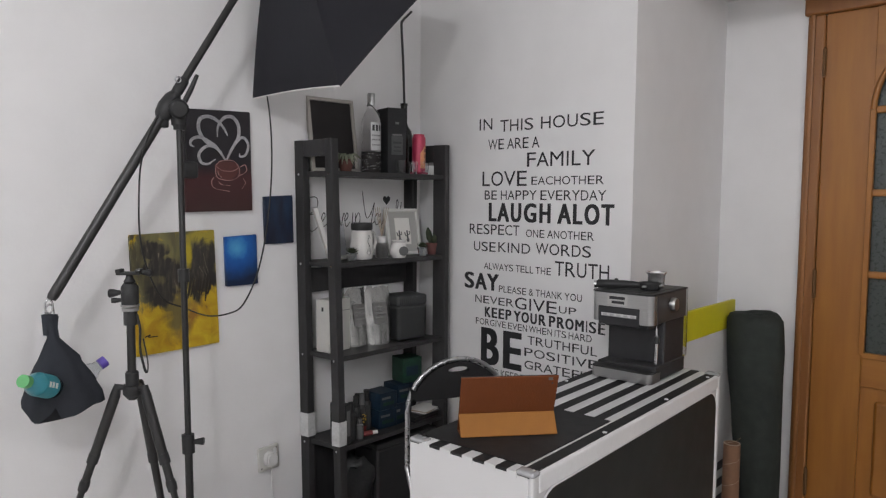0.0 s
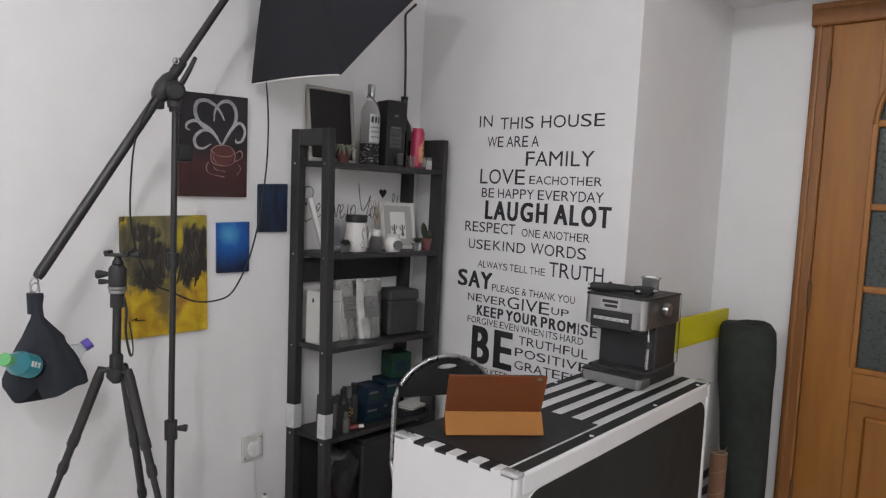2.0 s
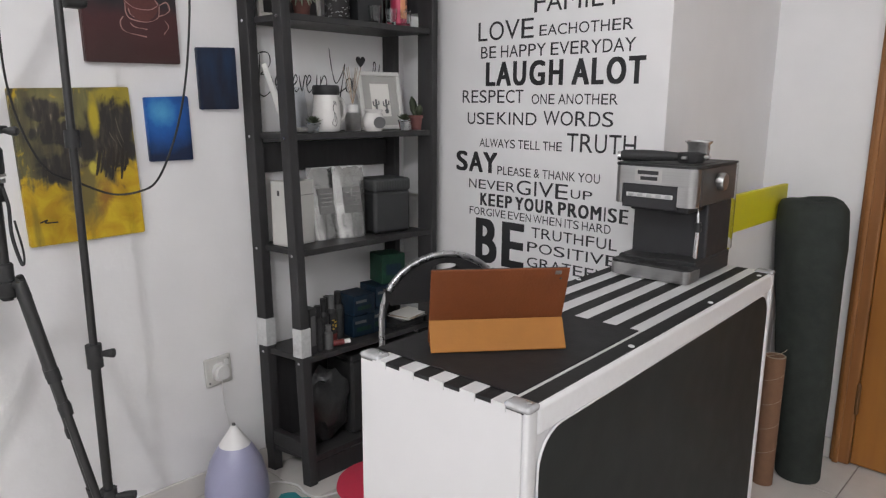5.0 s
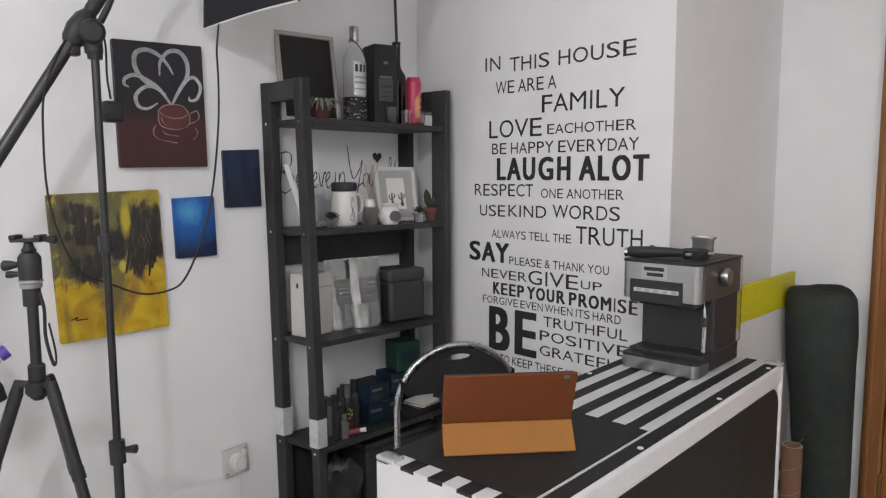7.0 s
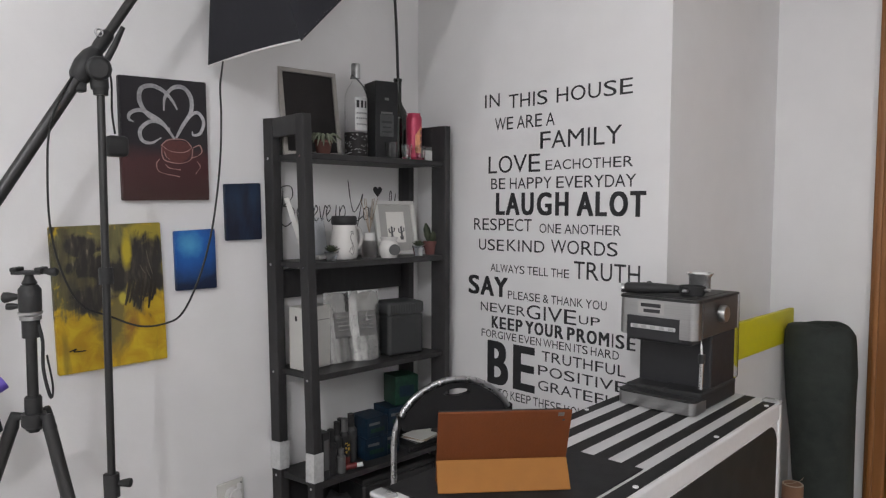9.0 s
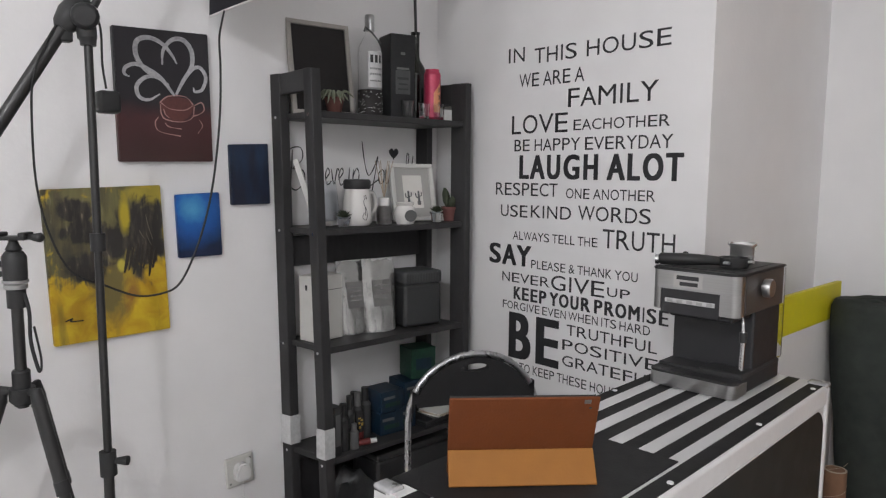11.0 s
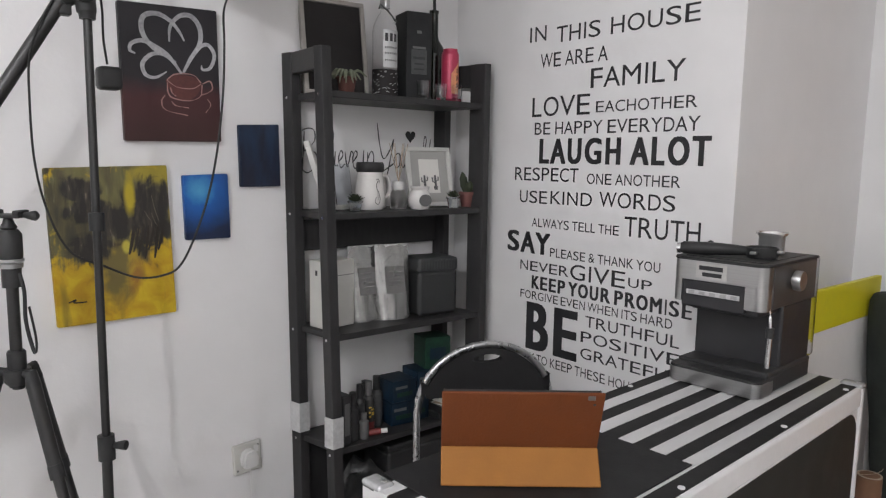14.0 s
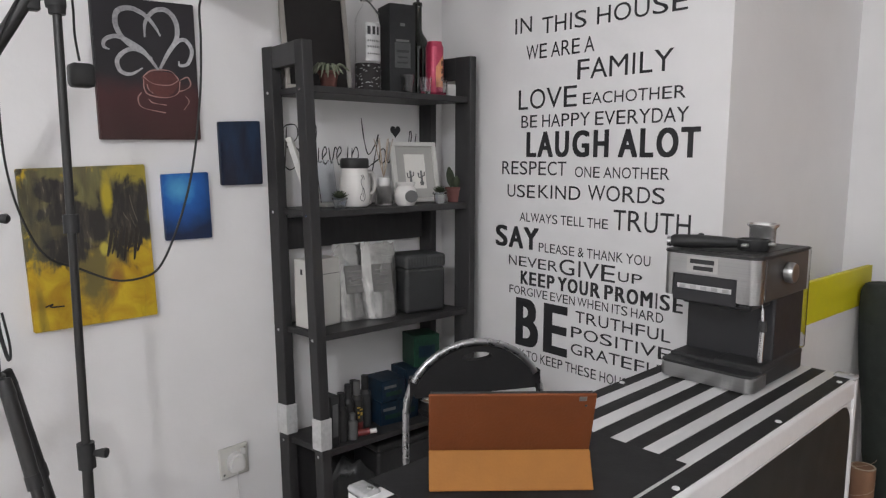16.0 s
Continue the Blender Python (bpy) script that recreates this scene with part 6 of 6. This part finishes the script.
hd = part("ball_head", sweep(bmesh.new(), [(0, 0, 1.0885), (0, 0, 1.096), (0, 0, 1.138), (0, 0, 1.148)], [0.0225, 0.0235, 0.0235, 0.017], 20), M_BLACK, tp)
part("ball", lathe(bmesh.new(), [(0, 1.142), (0.012, 1.145), (0.016, 1.153), (0.011, 1.162), (0.008, 1.172), (0, 1.173)], 16), M_BLACK, hd)
part("clamp_plate", B(-0.032, 0.032, -0.017, 0.017, 1.172, 1.180, bevel=0.002, m=pose(0, 0, 0, 0, 0, 50)), M_BLACK, hd)
for k in (-1, 1):
    part("clamp_jaw", B(k * 0.026 - 0.007, k * 0.026 + 0.007, -0.019, 0.019, 1.178, 1.188, bevel=0.0025, m=pose(0, 0, 0, 0, 0, 50)), M_BLACK, hd)
part("head_knob", sweep(bmesh.new(), [(-0.015, -0.02, 1.122), (-0.026, -0.036, 1.121), (-0.031, -0.043, 1.120), (-0.033, -0.046, 1.120)], [0.006, 0.0115, 0.0125, 0.009], 14), M_BLACK, hd)
part("pan_knob", sweep(bmesh.new(), [(-0.014, -0.018, 1.101), (-0.024, -0.032, 1.100), (-0.029, -0.039, 1.100)], [0.005, 0.0080, 0.0075], 12), M_BLACK, hd)
part("plate_knob", sweep(bmesh.new(), [(0.020, 0.024, 1.178), (0.032, 0.038, 1.177), (0.036, 0.043, 1.177), (0.039, 0.046, 1.177)], [0.005, 0.0095, 0.0105, 0.007], 14), M_BLACK, hd)
for a, reach, u1, u2, u3 in ((231, 0.335, 0.24, 0.33, 0.60), (27, 0.300, 0.235, 0.32, 0.58), (129, 0.280, 0.29, 0.50, 0.74)):
    u = Vector((math.cos(math.radians(a)), math.sin(math.radians(a)), 0))
    t0, f0 = u * 0.042 + Vector((0, 0, 0.842)), u * reach + Vector((0, 0, 0.008))
    leg = part("leg", sweep(bmesh.new(), [t0, t0.lerp(f0, 0.02), t0.lerp(f0, u1)], [0.011, 0.0142, 0.0138], 14), M_BLACKSATIN, tp)
    part("leg_joint", sweep(bmesh.new(), [u * 0.020 + Vector((0, 0, 0.850)), u * 0.040 + Vector((0, 0, 0.852)), t0.lerp(f0, 0.02)], [0.008, 0.0125, 0.0150], 12), M_BLACK, leg)
    part("leg_lock", sweep(bmesh.new(), [t0.lerp(f0, u1 - 0.025), t0.lerp(f0, u1 + 0.008)], 0.0152, 14), M_BLACK, leg)
    part("middle_leg", sweep(bmesh.new(), [t0.lerp(f0, u1), t0.lerp(f0, u2)], 0.0112, 12), M_BLACKSATIN, leg)
    part("leg_lock", sweep(bmesh.new(), [t0.lerp(f0, u2 - 0.022), t0.lerp(f0, u2 - 0.010), t0.lerp(f0, u2 + 0.014)], [0.0125, 0.0146, 0.0132], 12), M_BLACK, leg)
    part("lower_leg", sweep(bmesh.new(), [t0.lerp(f0, u2), t0.lerp(f0, u3)], 0.0090, 12), M_BLACKSATIN, leg)
    part("leg_lock", sweep(bmesh.new(), [t0.lerp(f0, u3 - 0.020), t0.lerp(f0, u3 + 0.014)], 0.0122, 12), M_BLACK, leg)
    part("foot_tube", sweep(bmesh.new(), [t0.lerp(f0, u3), f0.lerp(t0, 0.02)], 0.0070, 12), M_BLACKSATIN, leg)
    part("rubber_foot", sweep(bmesh.new(), [f0.lerp(t0, 0.04), f0], 0.0120, 12), M_BLACK, leg)
part("leg_label", B(0.020, 0.034, -0.007, 0.004, 0.775, 0.800, bevel=0.001, m=pose(0.022, 0.026, 0, 0, 0, 0)), M_SILVERLABEL, tp, "small pale sticker")
part("strap", sweep(bmesh.new(), curve_through([(0.014, 0.012, 1.06), (0.018, 0.018, 1.02), (0.016, 0.018, 0.96), (0.022, 0.026, 0.905), (0.029, 0.031, 0.893), (0.031, 0.032, 0.925), (0.024, 0.024, 0.99)], 5), 0.0038, 8, squash=0.4), M_BLACK, tp, "black wrist strap")


# ---- things in the recess by the door ----
roll = thing("rolled_mat", (-0.845, 2.822, 0), "charcoal grey rolled mat standing in the corner", "rolled mat")
bm = bmesh.new()
prof = [(0, 0.0), (0.060, 0.0), (0.066, 0.012), (0.074, 0.20), (0.081, 0.32), (0.091, 0.45), (0.096, 0.58), (0.101, 0.70), (0.105, 0.80), (0.1065, 0.88), (0.1045, 0.915), (0.095, 0.938), (0.080, 0.944), (0.060, 0.946), (0.045, 0.936), (0.030, 0.946), (0, 0.940)]
lathe(bm, prof, 36)
for v in bm.verts:
    v.co.x += -0.052 * v.co.z / 0.94 + 0.009 * noise.noise(v.co * 9)
    v.co.y += 0.018 * v.co.z / 0.94 + 0.009 * noise.noise(v.co * 8 + Vector((3, 0, 0)))
    v.co.z = max(0.0, v.co.z + (0.012 * noise.noise(v.co * 16) if v.co.z > 0.9 else 0))
part("roll", bm, M_MATGREY, roll)
tube = thing("cardboard_tube", (-0.918, 2.700, 0), "brown cardboard tube standing on end", "cardboard tube")
part("tube_wall", lathe(bmesh.new(), [(0.026, 0.003), (0.0315, 0.0), (0.0315, 0.445), (0.026, 0.447)], 26), M_CARD, tube)
part("tube_inside", lathe(bmesh.new(), [(0.0258, 0.003), (0.0258, 0.4475), (0.0312, 0.4472), (0.0312, 0.446)], 26), M_CARDEDGE, tube, "pale paper lining")
for k in range(5):
    bm = bmesh.new()
    sweep(bm, [(0.0316 * math.cos(a), 0.0316 * math.sin(a), 0.06 + k * 0.085 + 0.012 * a) for a in [j * 2 * math.pi / 24 for j in range(25)]], 0.0006, 5, False)
    part("spiral_joint", bm, M_CARDEDGE, tube)
bd = thing("leaning_board", (-1.0, 2.60, 0), "pale board with a yellow top band and black stripes below", "board")
part("sheet", B(-0.012, 0.0, -0.285, 0.300, 0, 0.982, bevel=0.001), M_BOARD, bd)
part("yellow_band", B(-0.013, 0.0016, -0.285, 0.301, 0.872, 0.983, bevel=0.0006), M_YELLOW, bd, "bright yellow band")
for k in range(5):
    part("stripe", B(0.0, 0.0014, -0.285, 0.300, 0.008 + k * 0.071, 0.043 + k * 0.071), M_INK, bd, "black stripe")

# ---- on the floor by the shelf ----
hm = thing("humidifier", (-2.020, 1.382, 0), "lavender teardrop humidifier with a white nozzle", "humidifier")
part("base", lathe(bmesh.new(), [(0, 0), (0.078, 0), (0.088, 0.006), (0.094, 0.035), (0.0955, 0.052), (0, 0.052)], 36), mat("pale_lavender_plastic", (0.52, 0.51, 0.62), 0.35, var=0.04), hm)
part("tank", lathe(bmesh.new(), [(0.096, 0.053), (0.0965, 0.075), (0.092, 0.12), (0.078, 0.17), (0.058, 0.208), (0.046, 0.226), (0, 0.226)], 36), M_LAV, hm, "translucent lavender tank")
part("nozzle", lathe(bmesh.new(), [(0, 0.226), (0.047, 0.226), (0.040, 0.236), (0.022, 0.262), (0.010, 0.282), (0.006, 0.286), (0, 0.286)], 28), M_WHITEPL, hm, "white cone nozzle")
part("spout", lathe(bmesh.new(), [(0, 0.2862), (0.0055, 0.2862), (0.0050, 0.292), (0, 0.292)], 12), M_COLABEL, hm)


# white cord of the humidifier on the floor
cd = thing("power_cable", (-1.94, 1.55, 0), "thin white power cord lying on the floor by the humidifier", "cable")
part("cord", sweep(bmesh.new(), curve_through([Vector(p) - Vector((-1.94, 1.55, 0)) for p in ((-2.035, 1.478, 0.030), (-2.060, 1.515, 0.020), (-2.070, 1.555, 0.006), (-2.010, 1.590, 0.0045), (-1.930, 1.570, 0.0160), (-1.885, 1.585, 0.0160), (-1.862, 1.640, 0.0160))], 6), 0.0032, 8), M_WHITEPL, cd)


def foam(x, y, w, d, rz, material, label):
    f = thing("foam_tile", pose(x, y, 0, 0, 0, rz), label, "foam mat", group="foam floor tiles")
    out = []
    n = 8
    for (ax, ay), (bx2, by2) in (((-w, -d), (w, -d)), ((w, -d), (w, d)), ((w, d), (-w, d)), ((-w, d), (-w, -d))):
        for k in range(n):
            t = k / n
            px, py = ax + (bx2 - ax) * t, ay + (by2 - ay) * t
            o = 0.012 if k % 2 else -0.004
            ln = math.hypot(px, py)
            out.append((px * (1 + o / ln), py * (1 + o / ln)))
    part("foam", slab(bmesh.new(), out, 0.0005, 0.0125), material, f)


cs = thing("red_cushion", (-1.800, 1.780, 0), "flat round red cushion on the floor", "cushion")
part("pad", lathe(bmesh.new(), [(0, 0.001), (0.13, 0.001), (0.150, 0.014), (0.146, 0.028), (0.11, 0.040), (0, 0.046)], 40), M_RED, cs)
foam(-1.845, 1.455, 0.115, 0.115, 14, M_TEAL, "teal interlocking foam floor tile")
foam(-1.640, 1.600, 0.105, 0.105, 14, M_YFOAM, "yellow interlocking foam floor tile")

# ---- floor tiles, last ----
TS = 0.40
tile_data = None
nx, ny = int((XE - XW) / TS) + 2, int((YD - YS) / TS) + 2
for i in range(nx):
    for j in range(ny):
        x, y = XW - 0.12 + i * TS, YS - 0.07 + j * TS
        x1, y1 = min(x + TS, XE + 0.1), min(y + TS, YD + 0.1)
        if x1 - x < 0.05 or y1 - y < 0.05:
            continue
        whole = abs(x1 - x - TS) < 1e-6 and abs(y1 - y - TS) < 1e-6
        if whole and tile_data:
            ob = new("tile", tile_data)
        else:
            ob = finish("tile", B(0.0018, x1 - x - 0.0018, 0.0018, y1 - y - 0.0018, -0.006, 0.0, bevel=0.0012), M_TILE)
            if whole:
                tile_data = ob.data
        ob.parent = floor
        ob.location = (x, y, -0.0003)
